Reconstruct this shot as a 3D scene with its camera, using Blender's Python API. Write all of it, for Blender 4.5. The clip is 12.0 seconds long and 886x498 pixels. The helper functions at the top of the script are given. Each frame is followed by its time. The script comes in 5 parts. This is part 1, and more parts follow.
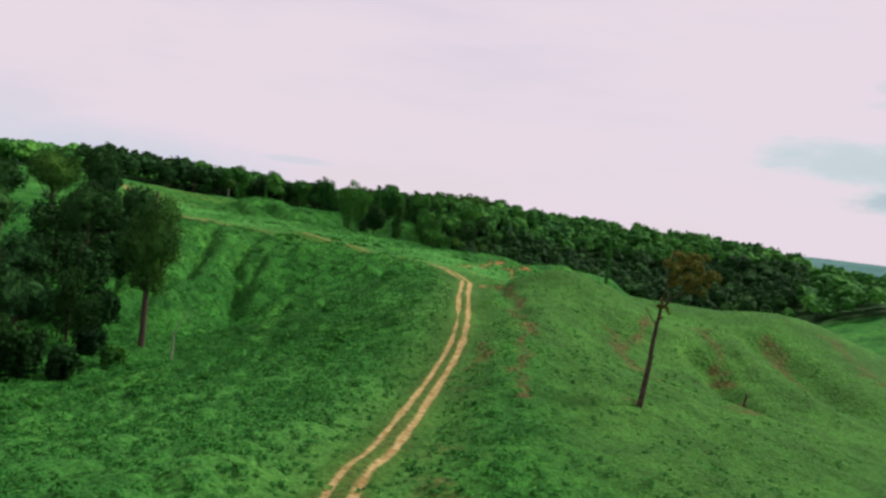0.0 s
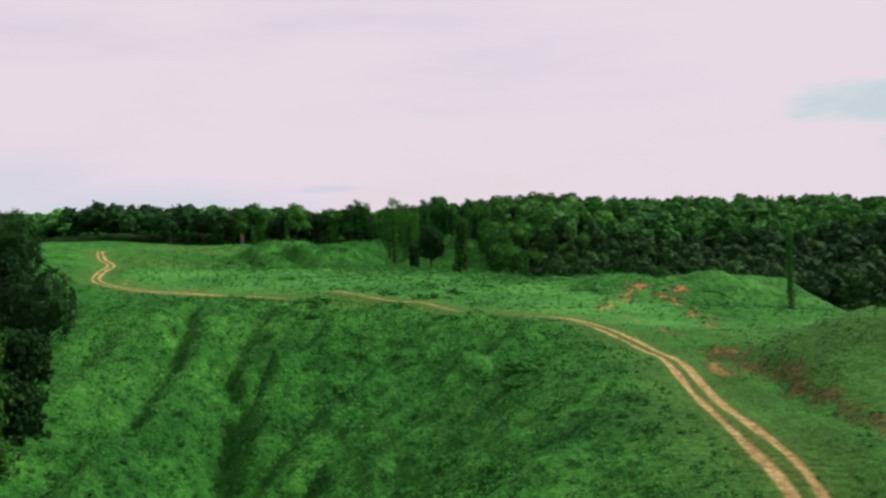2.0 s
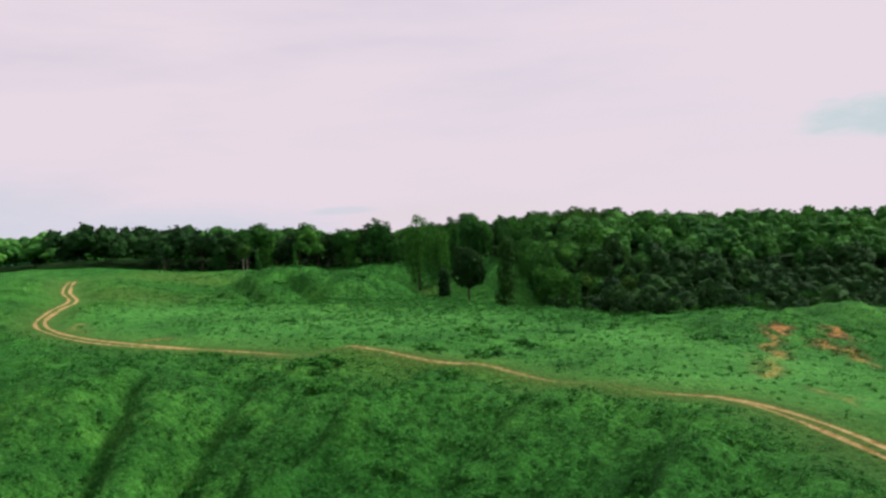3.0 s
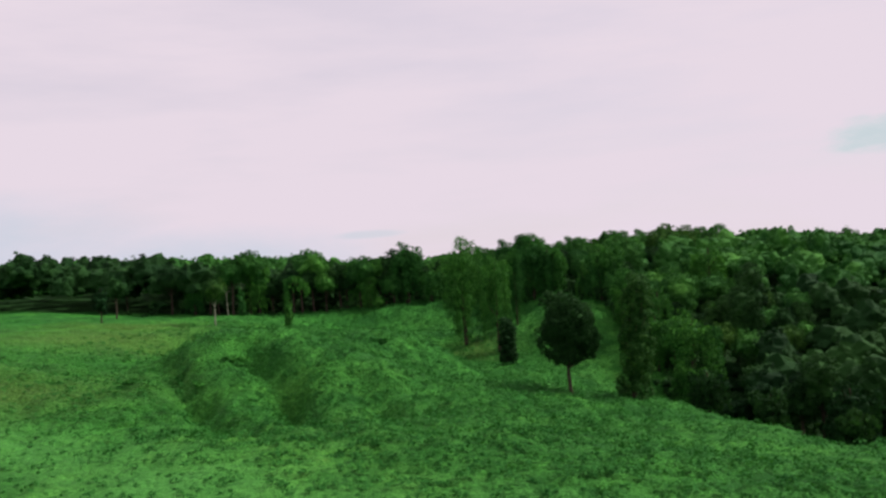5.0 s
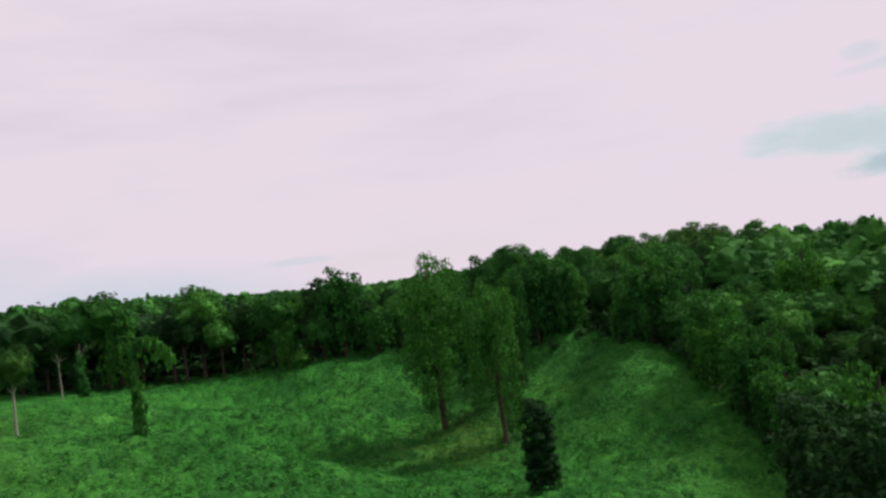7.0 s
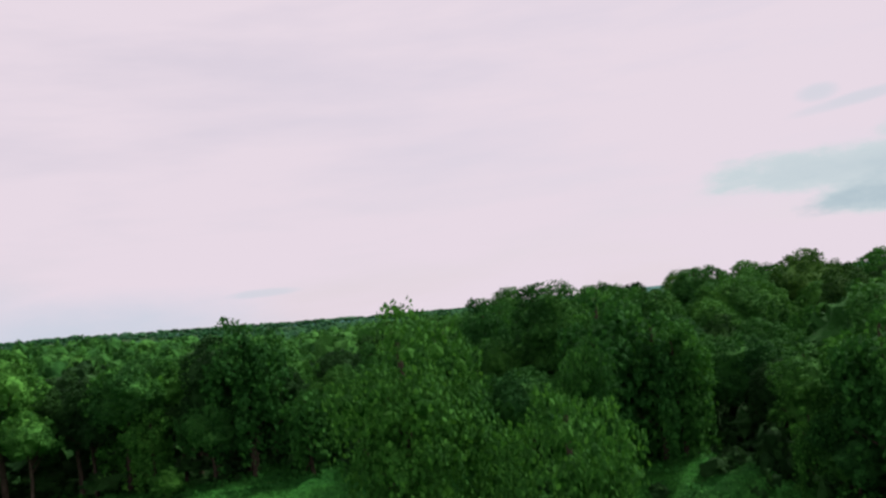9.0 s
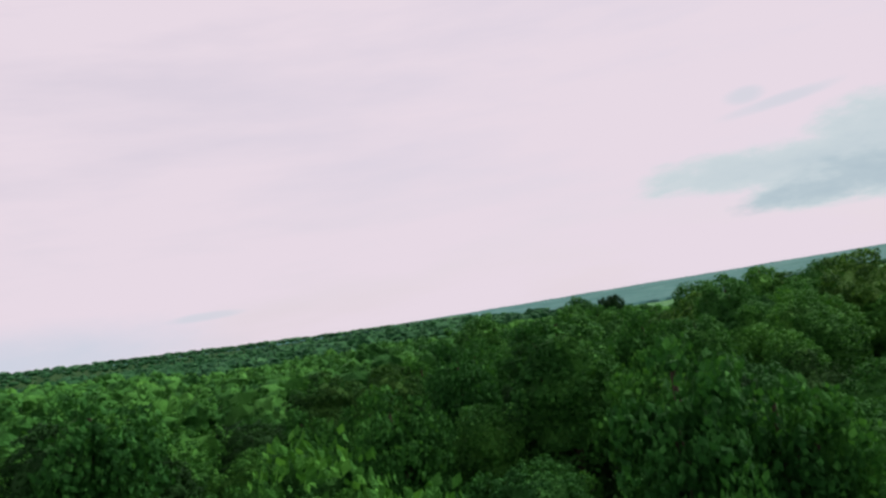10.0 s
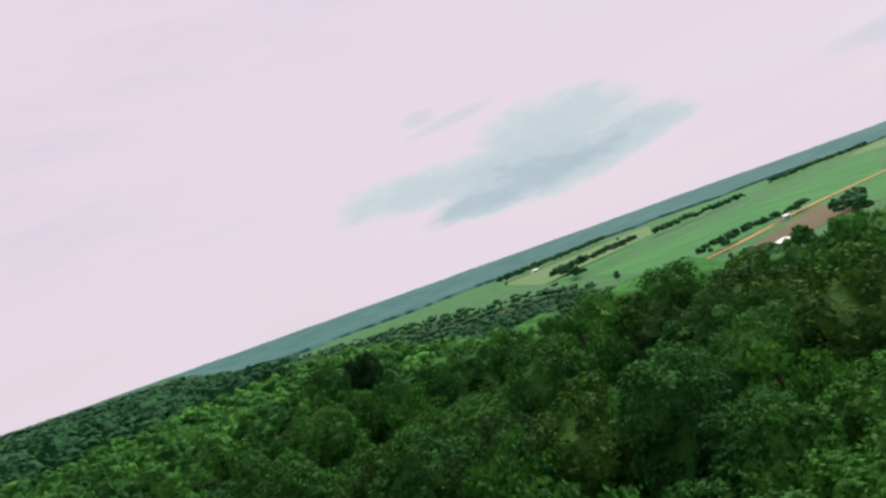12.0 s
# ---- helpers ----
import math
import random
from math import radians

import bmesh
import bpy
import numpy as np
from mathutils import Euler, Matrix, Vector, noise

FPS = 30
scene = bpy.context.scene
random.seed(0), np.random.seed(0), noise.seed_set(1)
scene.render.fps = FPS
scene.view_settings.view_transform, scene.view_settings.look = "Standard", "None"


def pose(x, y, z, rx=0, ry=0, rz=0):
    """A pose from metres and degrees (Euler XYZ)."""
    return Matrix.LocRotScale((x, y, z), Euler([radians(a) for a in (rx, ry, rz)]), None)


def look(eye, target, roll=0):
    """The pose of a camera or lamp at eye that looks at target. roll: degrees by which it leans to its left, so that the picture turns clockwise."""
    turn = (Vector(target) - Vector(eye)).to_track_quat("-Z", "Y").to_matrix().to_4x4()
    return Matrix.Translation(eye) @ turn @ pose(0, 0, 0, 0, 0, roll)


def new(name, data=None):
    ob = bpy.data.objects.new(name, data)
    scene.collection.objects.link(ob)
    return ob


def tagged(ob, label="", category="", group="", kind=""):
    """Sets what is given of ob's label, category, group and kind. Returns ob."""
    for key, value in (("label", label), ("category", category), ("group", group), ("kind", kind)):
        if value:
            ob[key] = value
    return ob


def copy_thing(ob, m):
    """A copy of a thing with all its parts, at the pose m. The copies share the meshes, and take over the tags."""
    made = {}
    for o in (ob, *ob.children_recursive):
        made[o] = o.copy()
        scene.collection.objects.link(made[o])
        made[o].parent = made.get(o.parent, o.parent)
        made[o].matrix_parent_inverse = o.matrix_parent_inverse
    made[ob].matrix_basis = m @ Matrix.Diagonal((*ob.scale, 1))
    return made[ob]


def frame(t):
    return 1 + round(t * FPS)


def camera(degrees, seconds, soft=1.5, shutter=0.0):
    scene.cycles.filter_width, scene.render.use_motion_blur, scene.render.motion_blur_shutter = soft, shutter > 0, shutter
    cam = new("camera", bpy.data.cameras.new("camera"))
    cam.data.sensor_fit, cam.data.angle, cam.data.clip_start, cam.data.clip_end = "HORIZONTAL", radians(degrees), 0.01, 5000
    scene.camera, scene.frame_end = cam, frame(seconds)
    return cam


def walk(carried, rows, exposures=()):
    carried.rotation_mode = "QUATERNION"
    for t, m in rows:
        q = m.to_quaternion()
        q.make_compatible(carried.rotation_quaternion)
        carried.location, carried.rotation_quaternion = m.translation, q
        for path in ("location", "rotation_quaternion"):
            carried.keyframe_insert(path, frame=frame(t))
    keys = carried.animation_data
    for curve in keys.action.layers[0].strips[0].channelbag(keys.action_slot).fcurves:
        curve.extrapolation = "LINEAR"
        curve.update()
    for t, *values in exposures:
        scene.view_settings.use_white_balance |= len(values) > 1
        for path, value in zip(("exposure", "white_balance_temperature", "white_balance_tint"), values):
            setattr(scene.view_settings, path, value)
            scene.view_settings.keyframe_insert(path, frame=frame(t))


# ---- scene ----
cam = camera(56.4, 12.0, soft=2.6)
# seconds, place, then the turns about x, y and z
PATH = [
    (0.0, -0.00, 0.00, 45.60, 87.71, -6.81, -0.84),
    (0.5, -1.89, 17.46, 46.33, 87.87, -2.83, 1.02),
    (1.0, -3.99, 34.92, 46.74, 88.32, 0.19, 1.16),
    (1.5, -6.60, 53.17, 47.05, 88.32, 1.83, 1.36),
    (2.0, -9.22, 71.70, 47.27, 88.15, 2.44, 1.65),
    (2.5, -12.09, 90.60, 47.36, 88.65, 2.38, 1.72),
    (3.0, -15.17, 109.54, 47.54, 89.59, 3.12, 2.76),
    (3.5, -17.89, 128.10, 48.21, 90.46, 4.01, 4.29),
    (3.7, -18.85, 135.29, 48.39, 90.69, 3.49, 4.42),
    (5.3, -25.88, 191.92, 50.66, 91.28, 3.72, 4.62),
    (5.5, -26.87, 198.47, 50.88, 91.19, 3.99, 4.17),
    (6.0, -28.99, 214.33, 51.31, 91.54, 5.25, 2.72),
    (6.5, -31.01, 230.62, 51.88, 92.13, 6.39, 0.71),
    (6.7, -31.71, 237.10, 52.10, 92.23, 6.81, 0.23),
    (8.3, -33.55, 286.30, 54.01, 92.65, 6.50, -1.04),
    (8.5, -33.63, 291.96, 54.38, 92.98, 6.43, -1.22),
    (9.0, -33.79, 306.04, 55.61, 94.30, 6.55, -2.49),
    (9.5, -33.50, 319.84, 57.02, 95.01, 7.07, -4.02),
    (10.0, -32.90, 333.19, 58.44, 94.71, 9.38, -6.18),
    (10.5, -31.71, 345.62, 60.04, 94.12, 13.69, -10.05),
    (11.0, -29.85, 357.58, 61.45, 93.45, 17.74, -15.33),
    (11.5, -26.64, 368.72, 62.76, 92.70, 19.52, -20.63),
    (12.0, -21.92, 378.91, 64.05, 92.04, 19.64, -26.40),
]
walk(cam, [(t, pose(x, y, z, rx, ry, rz)) for t, x, y, z, rx, ry, rz in PATH])

# ---------------------------------------------------------------- sky, sun, exposure
def add_node(tree, kind, **inputs):
    n = tree.nodes.new(kind)
    for key, value in inputs.items():
        n.inputs[key.replace("_", " ")].default_value = value
    return n


SUN_UP, SUN_ROUND = 46.0, 62.0
world = bpy.data.worlds.new("world")
scene.world = world
world.use_nodes = True
wt = world.node_tree
wt.nodes.clear()
w_out = wt.nodes.new("ShaderNodeOutputWorld")
w_bg = wt.nodes.new("ShaderNodeBackground")
w_bg.inputs["Strength"].default_value = 1.0
sky = wt.nodes.new("ShaderNodeTexSky")
sky.sky_type, sky.sun_disc = "NISHITA", False
sky.sun_elevation, sky.sun_rotation = radians(SUN_UP), radians(SUN_ROUND)
sky_dim = wt.nodes.new("ShaderNodeVectorMath")
sky_dim.operation = "SCALE"
sky_dim.inputs["Scale"].default_value = 0.10
wt.links.new(sky.outputs["Color"], sky_dim.inputs[0])
# a thin veil of cloud over the whole sky, with a few thinner stretches low down
co = wt.nodes.new("ShaderNodeTexCoord")
squash = wt.nodes.new("ShaderNodeMapping")
squash.inputs["Scale"].default_value = (1.6, 1.6, 9.0)
wt.links.new(co.outputs["Generated"], squash.inputs["Vector"])
veil_noise = add_node(wt, "ShaderNodeTexNoise", Scale=1.7, Detail=6.0, Roughness=0.55)
wt.links.new(squash.outputs["Vector"], veil_noise.inputs["Vector"])
veil = wt.nodes.new("ShaderNodeValToRGB")
veil.color_ramp.elements[0].position, veil.color_ramp.elements[0].color = 0.30, (0.86, 0.86, 0.86, 1)
veil.color_ramp.elements[1].position, veil.color_ramp.elements[1].color = 0.52, (1, 1, 1, 1)
wt.links.new(veil_noise.outputs["Fac"], veil.inputs["Fac"])
w_mix = wt.nodes.new("ShaderNodeMix")
w_mix.data_type = "RGBA"
w_mix.inputs["B"].default_value = (0.800, 0.700, 0.785, 1)
wt.links.new(veil.outputs["Color"], w_mix.inputs["Factor"])
wt.links.new(sky_dim.outputs["Vector"], w_mix.inputs["A"])


def mix_rgb(t, fac, a, b, blend="MIX"):
    n = t.nodes.new("ShaderNodeMix")
    n.data_type, n.blend_type = "RGBA", blend
    for value, key in ((fac, "Factor"), (a, "A"), (b, "B")):
        if isinstance(value, (int, float, tuple)):
            n.inputs[key].default_value = value
        else:
            t.links.new(value, n.inputs[key])
    return n.outputs["Result"]


def calc(op, a, b=None):
    n = wt.nodes.new("ShaderNodeMath")
    n.operation = op
    for k, value in enumerate((a, b)):
        if value is None:
            continue
        if isinstance(value, (int, float)):
            n.inputs[k].default_value = value
        else:
            wt.links.new(value, n.inputs[k])
    return n.outputs[0]


axes = wt.nodes.new("ShaderNodeSeparateXYZ")
wt.links.new(co.outputs["Generated"], axes.inputs[0])
azimuth = calc("ARCTAN2", axes.outputs["X"], axes.outputs["Y"])
height = calc("ARCSINE", axes.outputs["Z"])
puff = wt.nodes.new("ShaderNodeMapping")
puff.inputs["Scale"].default_value = (1.6, 1.6, 4.5)
wt.links.new(co.outputs["Generated"], puff.inputs["Vector"])
cloud_grain = add_node(wt, "ShaderNodeTexNoise", Scale=6.0, Detail=10.0, Roughness=0.66)
wt.links.new(puff.outputs["Vector"], cloud_grain.inputs["Vector"])


def cloud_bank(az, el, half_az, half_el, slope=0.0):
    """How far inside a long low cloud, one at its heart."""
    u = calc("DIVIDE", calc("SUBTRACT", azimuth, radians(az)), radians(half_az))
    v = calc("DIVIDE", calc("SUBTRACT", calc("SUBTRACT", height, radians(el)), calc("MULTIPLY", calc("SUBTRACT", azimuth, radians(az)), slope)), radians(half_el))
    return calc("SUBTRACT", 1.0, calc("ADD", calc("MULTIPLY", u, u), calc("MULTIPLY", v, v)))


def highest(first, *rest):
    for one in rest:
        first = calc("MAXIMUM", first, one)
    return first


def cloud_layer(under, inside, ragged, lo, hi, most, thin, dense):
    """Lays clouds over what is under them; thin at the rim, denser and bluer inside."""
    inside = calc("ADD", inside, calc("MULTIPLY", calc("SUBTRACT", cloud_grain.outputs["Fac"], 0.5), ragged))
    edge = wt.nodes.new("ShaderNodeMapRange")
    edge.interpolation_type = "SMOOTHSTEP"
    for key, value in (("From Min", lo), ("From Max", hi), ("To Min", 0.0), ("To Max", most)):
        edge.inputs[key].default_value = value
    wt.links.new(inside, edge.inputs["Value"])
    depth = mix_rgb(wt, calc("MINIMUM", calc("MAXIMUM", calc("SUBTRACT", inside, 0.3), 0.0), 1.0), thin, dense)
    return mix_rgb(wt, edge.outputs["Result"], under, depth)


soft = highest(cloud_bank(-36, 2.6, 16, 4.6), cloud_bank(-22, 1.0, 16, 3.2), cloud_bank(-60, 5, 14, 3.5), cloud_bank(100, 7, 18, 3.0))
sharp = highest(cloud_bank(33, 6.0, 12.5, 1.7, -0.04), cloud_bank(37, 7.0, 6.5, 2.5), cloud_bank(31.5, 4.6, 4.2, 1.8), cloud_bank(36, 4.7, 6.5, 1.8), cloud_bank(41.5, 5.0, 5.0, 1.3, 0.06))
wisp = highest(cloud_bank(58.5, 5.2, 5.5, 0.9), cloud_bank(28.5, 10.9, 1.6, 0.7), cloud_bank(30.5, 10.1, 4.5, 0.5, 0.1), cloud_bank(-9.5, 2.6, 3.0, 0.35))
under = cloud_bank(34.5, 4.7, 8.5, 1.5, 0.10)
clouded = cloud_layer(w_mix.outputs["Result"], soft, 0.9, 0.0, 1.3, 0.80, (0.58, 0.64, 0.75, 1), (0.55, 0.63, 0.74, 1))
clouded = cloud_layer(clouded, sharp, 2.6, -0.20, 0.62, 0.88, (0.60, 0.69, 0.72, 1), (0.50, 0.61, 0.66, 1))
clouded = cloud_layer(clouded, under, 3.0, 0.0, 0.9, 0.60, (0.45, 0.56, 0.62, 1), (0.36, 0.47, 0.55, 1))
clouded = cloud_layer(clouded, wisp, 1.2, 0.0, 0.9, 0.50, (0.60, 0.66, 0.74, 1), (0.54, 0.63, 0.70, 1))
wt.links.new(clouded, w_bg.inputs["Color"])
wt.links.new(w_bg.outputs["Background"], w_out.inputs["Surface"])

sun_data = bpy.data.lights.new("sun", "SUN")
sun_data.energy, sun_data.angle, sun_data.color = 5.0, radians(13), (1.0, 0.96, 0.88)
sun = new("sun", sun_data)
sun.matrix_world = look(
    (200 * math.sin(radians(SUN_ROUND)) * math.cos(radians(SUN_UP)), 200 * math.cos(radians(SUN_ROUND)) * math.cos(radians(SUN_UP)), 200 * math.sin(radians(SUN_UP))), (0, 0, 0))


# ---------------------------------------------------------------- materials
def material(name, roughness=0.8):
    m = bpy.data.materials.new(name)
    m.use_nodes = True
    t = m.node_tree
    b = t.nodes["Principled BSDF"]
    b.inputs["Roughness"].default_value = roughness
    b.inputs["Specular IOR Level"].default_value = 0.06
    return m, t, b


def fractal(t, vec, scale, detail=4.0, rough=0.6):
    n = add_node(t, "ShaderNodeTexNoise", Scale=scale, Detail=detail, Roughness=rough)
    t.links.new(vec, n.inputs["Vector"])
    return n.outputs["Fac"]


def ramp(t, fac, lo, hi, a=(0, 0, 0, 1), b=(1, 1, 1, 1)):
    n = t.nodes.new("ShaderNodeValToRGB")
    n.color_ramp.elements[0].position, n.color_ramp.elements[0].color = lo, a
    n.color_ramp.elements[1].position, n.color_ramp.elements[1].color = hi, b
    t.links.new(fac, n.inputs["Fac"])
    return n.outputs["Color"]


def bump(t, b, height, strength, distance):
    n = add_node(t, "ShaderNodeBump", Strength=strength, Distance=distance)
    t.links.new(height, n.inputs["Height"])
    t.links.new(n.outputs["Normal"], b.inputs["Normal"])


def where(t):
    return t.nodes.new("ShaderNodeNewGeometry").outputs["Position"]


def foliage(name, dark, light, tip, cells=True):
    """Leaves: sprays of different green, whole patches lighter or darker, each plant a little different."""
    m, t, b = material(name, 0.75)
    pos = where(t)
    patch = ramp(t, fractal(t, pos, 0.22, 3.0), 0.36, 0.66)
    spray = ramp(t, fractal(t, pos, 1.7, 4.0, 0.7), 0.40, 0.66)
    rnd = t.nodes.new("ShaderNodeNewGeometry").outputs["Random Per Island"]
    base = mix_rgb(t, patch, dark, light)
    base = mix_rgb(t, spray, mix_rgb(t, 0.5, base, dark), base)
    leaf = mix_rgb(t, ramp(t, rnd, 0.60, 1.0), base, tip)
    whole = t.nodes.new("ShaderNodeObjectInfo").outputs["Random"]
    tone = mix_rgb(t, whole, (0.70, 0.78, 0.80, 1), (1.22, 1.15, 0.95, 1))
    col = mix_rgb(t, 1.0, leaf, tone, "MULTIPLY")
    t.links.new(col, b.inputs["Base Color"])
    bump(t, b, fractal(t, pos, 4.5, 4.0, 0.7), 0.9, 0.35)
    if cells:
        crown = add_node(t, "ShaderNodeTexVoronoi", Scale=0.13)
        t.links.new(pos, crown.inputs["Vector"])
        col = mix_rgb(t, 1.0, col, mix_rgb(t, crown.outputs["Color"], (0.54, 0.64, 0.66, 1), (1.50, 1.36, 1.0, 1)), "MULTIPLY")
        t.links.new(col, b.inputs["Base Color"])
    through_leaf = t.nodes.new("ShaderNodeBsdfTranslucent")
    t.links.new(mix_rgb(t, 1.0, col, (1.5, 1.35, 0.9, 1), "MULTIPLY"), through_leaf.inputs["Color"])
    both = t.nodes.new("ShaderNodeMixShader")
    both.inputs["Fac"].default_value = 0.14
    t.links.new(b.outputs["BSDF"], both.inputs[1])
    t.links.new(through_leaf.outputs["BSDF"], both.inputs[2])
    t.links.new(both.outputs["Shader"], t.nodes["Material Output"].inputs["Surface"])
    return m


def ground_material():
    """Kudzu and grass over the hills, red soil where it is worn, field green on the plain."""
    m, t, b = material("ground_cover", 0.85)
    pos = where(t)
    big = ramp(t, fractal(t, pos, 0.035, 4.0), 0.38, 0.64)
    mid = ramp(t, fractal(t, pos, 0.35, 5.0, 0.65), 0.34, 0.68)
    fine = ramp(t, fractal(t, pos, 2.1, 6.0, 0.75), 0.40, 0.60)
    green = mix_rgb(t, big, (0.038, 0.205, 0.032, 1), (0.072, 0.270, 0.046, 1))
    green = mix_rgb(t, mid, (0.020, 0.120, 0.018, 1), green)
    green = mix_rgb(t, fine, mix_rgb(t, 0.50, green, (0.006, 0.045, 0.006, 1)), green)
    patch = ramp(t, fractal(t, pos, 0.11, 5.0, 0.62), 0.36, 0.64)
    green = mix_rgb(t, 1.0, green, mix_rgb(t, patch, (0.62, 0.70, 0.72, 1), (1.34, 1.22, 1.10, 1)), "MULTIPLY")
    grain = fractal(t, pos, 7.5, 4.0, 0.70)
    green = mix_rgb(t, 1.0, green, mix_rgb(t, ramp(t, grain, 0.36, 0.64), (0.55, 0.60, 0.56, 1), (1.50, 1.42, 1.36, 1)), "MULTIPLY")
    att = t.nodes.new("ShaderNodeAttribute")
    att.attribute_name = "bare"
    soil = mix_rgb(t, fine, (0.055, 0.036, 0.016, 1), mix_rgb(t, mid, (0.095, 0.062, 0.026, 1), (0.170, 0.100, 0.038, 1)))
    soil = mix_rgb(t, ramp(t, att.outputs["Fac"], 0.86, 0.99), soil, mix_rgb(t, fine, (0.24, 0.120, 0.034, 1), (0.44, 0.240, 0.080, 1)))
    worn = t.nodes.new("ShaderNodeMath")
    worn.operation = "MULTIPLY_ADD"
    worn.inputs[1].default_value = 2.4
    t.links.new(fractal(t, pos, 0.55, 7.0, 0.72), worn.inputs[0])
    t.links.new(att.outputs["Fac"], worn.inputs[2])
    bared = t.nodes.new("ShaderNodeMapRange")
    for key, value in (("From Min", 1.50), ("From Max", 2.15)):
        bared.inputs[key].default_value = value
    t.links.new(worn.outputs[0], bared.inputs["Value"])
    col = mix_rgb(t, bared.outputs["Result"], green, soil)
    grassy = t.nodes.new("ShaderNodeAttribute")
    grassy.attribute_name = "grassy"
    col = mix_rgb(t, grassy.outputs["Fac"], col, mix_rgb(t, fine, mix_rgb(t, mid, (0.042, 0.190, 0.034, 1), (0.070, 0.260, 0.046, 1)), mix_rgb(t, patch, (0.074, 0.285, 0.050, 1), (0.105, 0.350, 0.068, 1))))
    dry = t.nodes.new("ShaderNodeAttribute")
    dry.attribute_name = "dry"
    col = mix_rgb(t, dry.outputs["Fac"], col, mix_rgb(t, fine, (0.050, 0.100, 0.016, 1), (0.095, 0.165, 0.030, 1)))
    # green wood floor, its colour darkened for the shade under the trees
    wood_floor_shade = t.nodes.new("ShaderNodeAttribute")
    wood_floor_shade.attribute_name = "wooded"
    col = mix_rgb(t, wood_floor_shade.outputs["Fac"], col, mix_rgb(t, mid, (0.014, 0.044, 0.012, 1), (0.026, 0.078, 0.019, 1)))
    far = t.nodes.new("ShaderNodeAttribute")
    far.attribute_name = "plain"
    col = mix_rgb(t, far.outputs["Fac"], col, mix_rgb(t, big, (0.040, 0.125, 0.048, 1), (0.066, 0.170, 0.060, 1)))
    rut = t.nodes.new("ShaderNodeAttribute")
    rut.attribute_name = "sand"
    ragged = t.nodes.new("ShaderNodeMath")
    ragged.operation = "MULTIPLY_ADD"
    ragged.inputs[1].default_value = 0.9
    t.links.new(fractal(t, pos, 2.6, 6.0, 0.7), ragged.inputs[0])
    t.links.new(rut.outputs["Fac"], ragged.inputs[2])
    sandy = t.nodes.new("ShaderNodeMapRange")
    for key, value in (("From Min", 0.62), ("From Max", 1.22)):
        sandy.inputs[key].default_value = value
    t.links.new(ragged.outputs[0], sandy.inputs["Value"])
    pale = mix_rgb(t, ramp(t, fractal(t, pos, 1.4, 5.0, 0.65), 0.36, 0.64), (0.27, 0.175, 0.055, 1), (0.52, 0.400, 0.175, 1))
    col = mix_rgb(t, sandy.outputs["Result"], col, pale)
    t.links.new(col, b.inputs["Base Color"])
    clump = add_node(t, "ShaderNodeTexVoronoi", Scale=2.0)
    t.links.new(pos, clump.inputs["Vector"])
    rough = t.nodes.new("ShaderNodeMath")
    rough.operation = "MULTIPLY_ADD"
    rough.inputs[1].default_value = -0.8
    t.links.new(clump.outputs["Distance"], rough.inputs[0])
    t.links.new(fractal(t, pos, 2.2, 8.0, 0.74), rough.inputs[2])
    tips = t.nodes.new("ShaderNodeMath")
    tips.operation = "MULTIPLY_ADD"
    tips.inputs[1].default_value = 0.5
    t.links.new(grain, tips.inputs[0])
    t.links.new(rough.outputs[0], tips.inputs[2])
    bump(t, b, tips.outputs[0], 1.0, 0.32)
    return m


def earth_material(name, a, c, scale=1.2):
    m, t, b = material(name, 0.95)
    pos = where(t)
    col = mix_rgb(t, ramp(t, fractal(t, pos, scale, 6.0, 0.65), 0.32, 0.66), a, c)
    t.links.new(col, b.inputs["Base Color"])
    bump(t, b, fractal(t, pos, 6.0, 5.0), 0.5, 0.05)
    return m


def field_material(name, a, c, scale=0.01):
    m, t, b = material(name, 0.9)
    pos = where(t)
    far_streaks = mix_rgb(t, ramp(t, fractal(t, pos, scale, 5.0, 0.6), 0.35, 0.65), a, c)
    t.links.new(far_streaks, b.inputs["Base Color"])
    return m


def bark_material(name, a, c):
    m, t, b = material(name, 0.9)
    pos = where(t)
    col = mix_rgb(t, ramp(t, fractal(t, pos, 3.0, 5.0), 0.3, 0.7), a, c)
    t.links.new(col, b.inputs["Base Color"])
    bump(t, b, fractal(t, pos, 9.0, 4.0), 0.6, 0.04)
    return m


GROUND = ground_material()
KUDZU = foliage("kudzu_leaf", (0.024, 0.140, 0.022, 1), (0.050, 0.225, 0.036, 1), (0.072, 0.275, 0.048, 1), False)
FOREST = foliage("forest_leaf", (0.021, 0.097, 0.025, 1), (0.045, 0.178, 0.041, 1), (0.064, 0.222, 0.054, 1))
DRAPE = foliage("vine_leaf", (0.021, 0.096, 0.023, 1), (0.044, 0.182, 0.040, 1), (0.068, 0.245, 0.056, 1))
# for dark-leaved trees, and in place of shade at the wood's edge and floor
DARK_AND_SHADED_LEAF = foliage("dark_and_shaded_leaf", (0.011, 0.043, 0.015, 1), (0.018, 0.066, 0.021, 1), (0.024, 0.084, 0.026, 1))
OLIVE = foliage("olive_leaf", (0.017, 0.068, 0.017, 1), (0.034, 0.110, 0.025, 1), (0.056, 0.155, 0.034, 1))
AUTUMN = foliage("yellowing_leaf", (0.085, 0.105, 0.020, 1), (0.170, 0.170, 0.032, 1), (0.29, 0.235, 0.045, 1), False)
# distance haze is mixed into the next three leaf colours
FAR_HAZE_LEAF = foliage("far_haze_leaf", (0.015, 0.074, 0.034, 1), (0.026, 0.112, 0.048, 1), (0.038, 0.130, 0.070, 1))
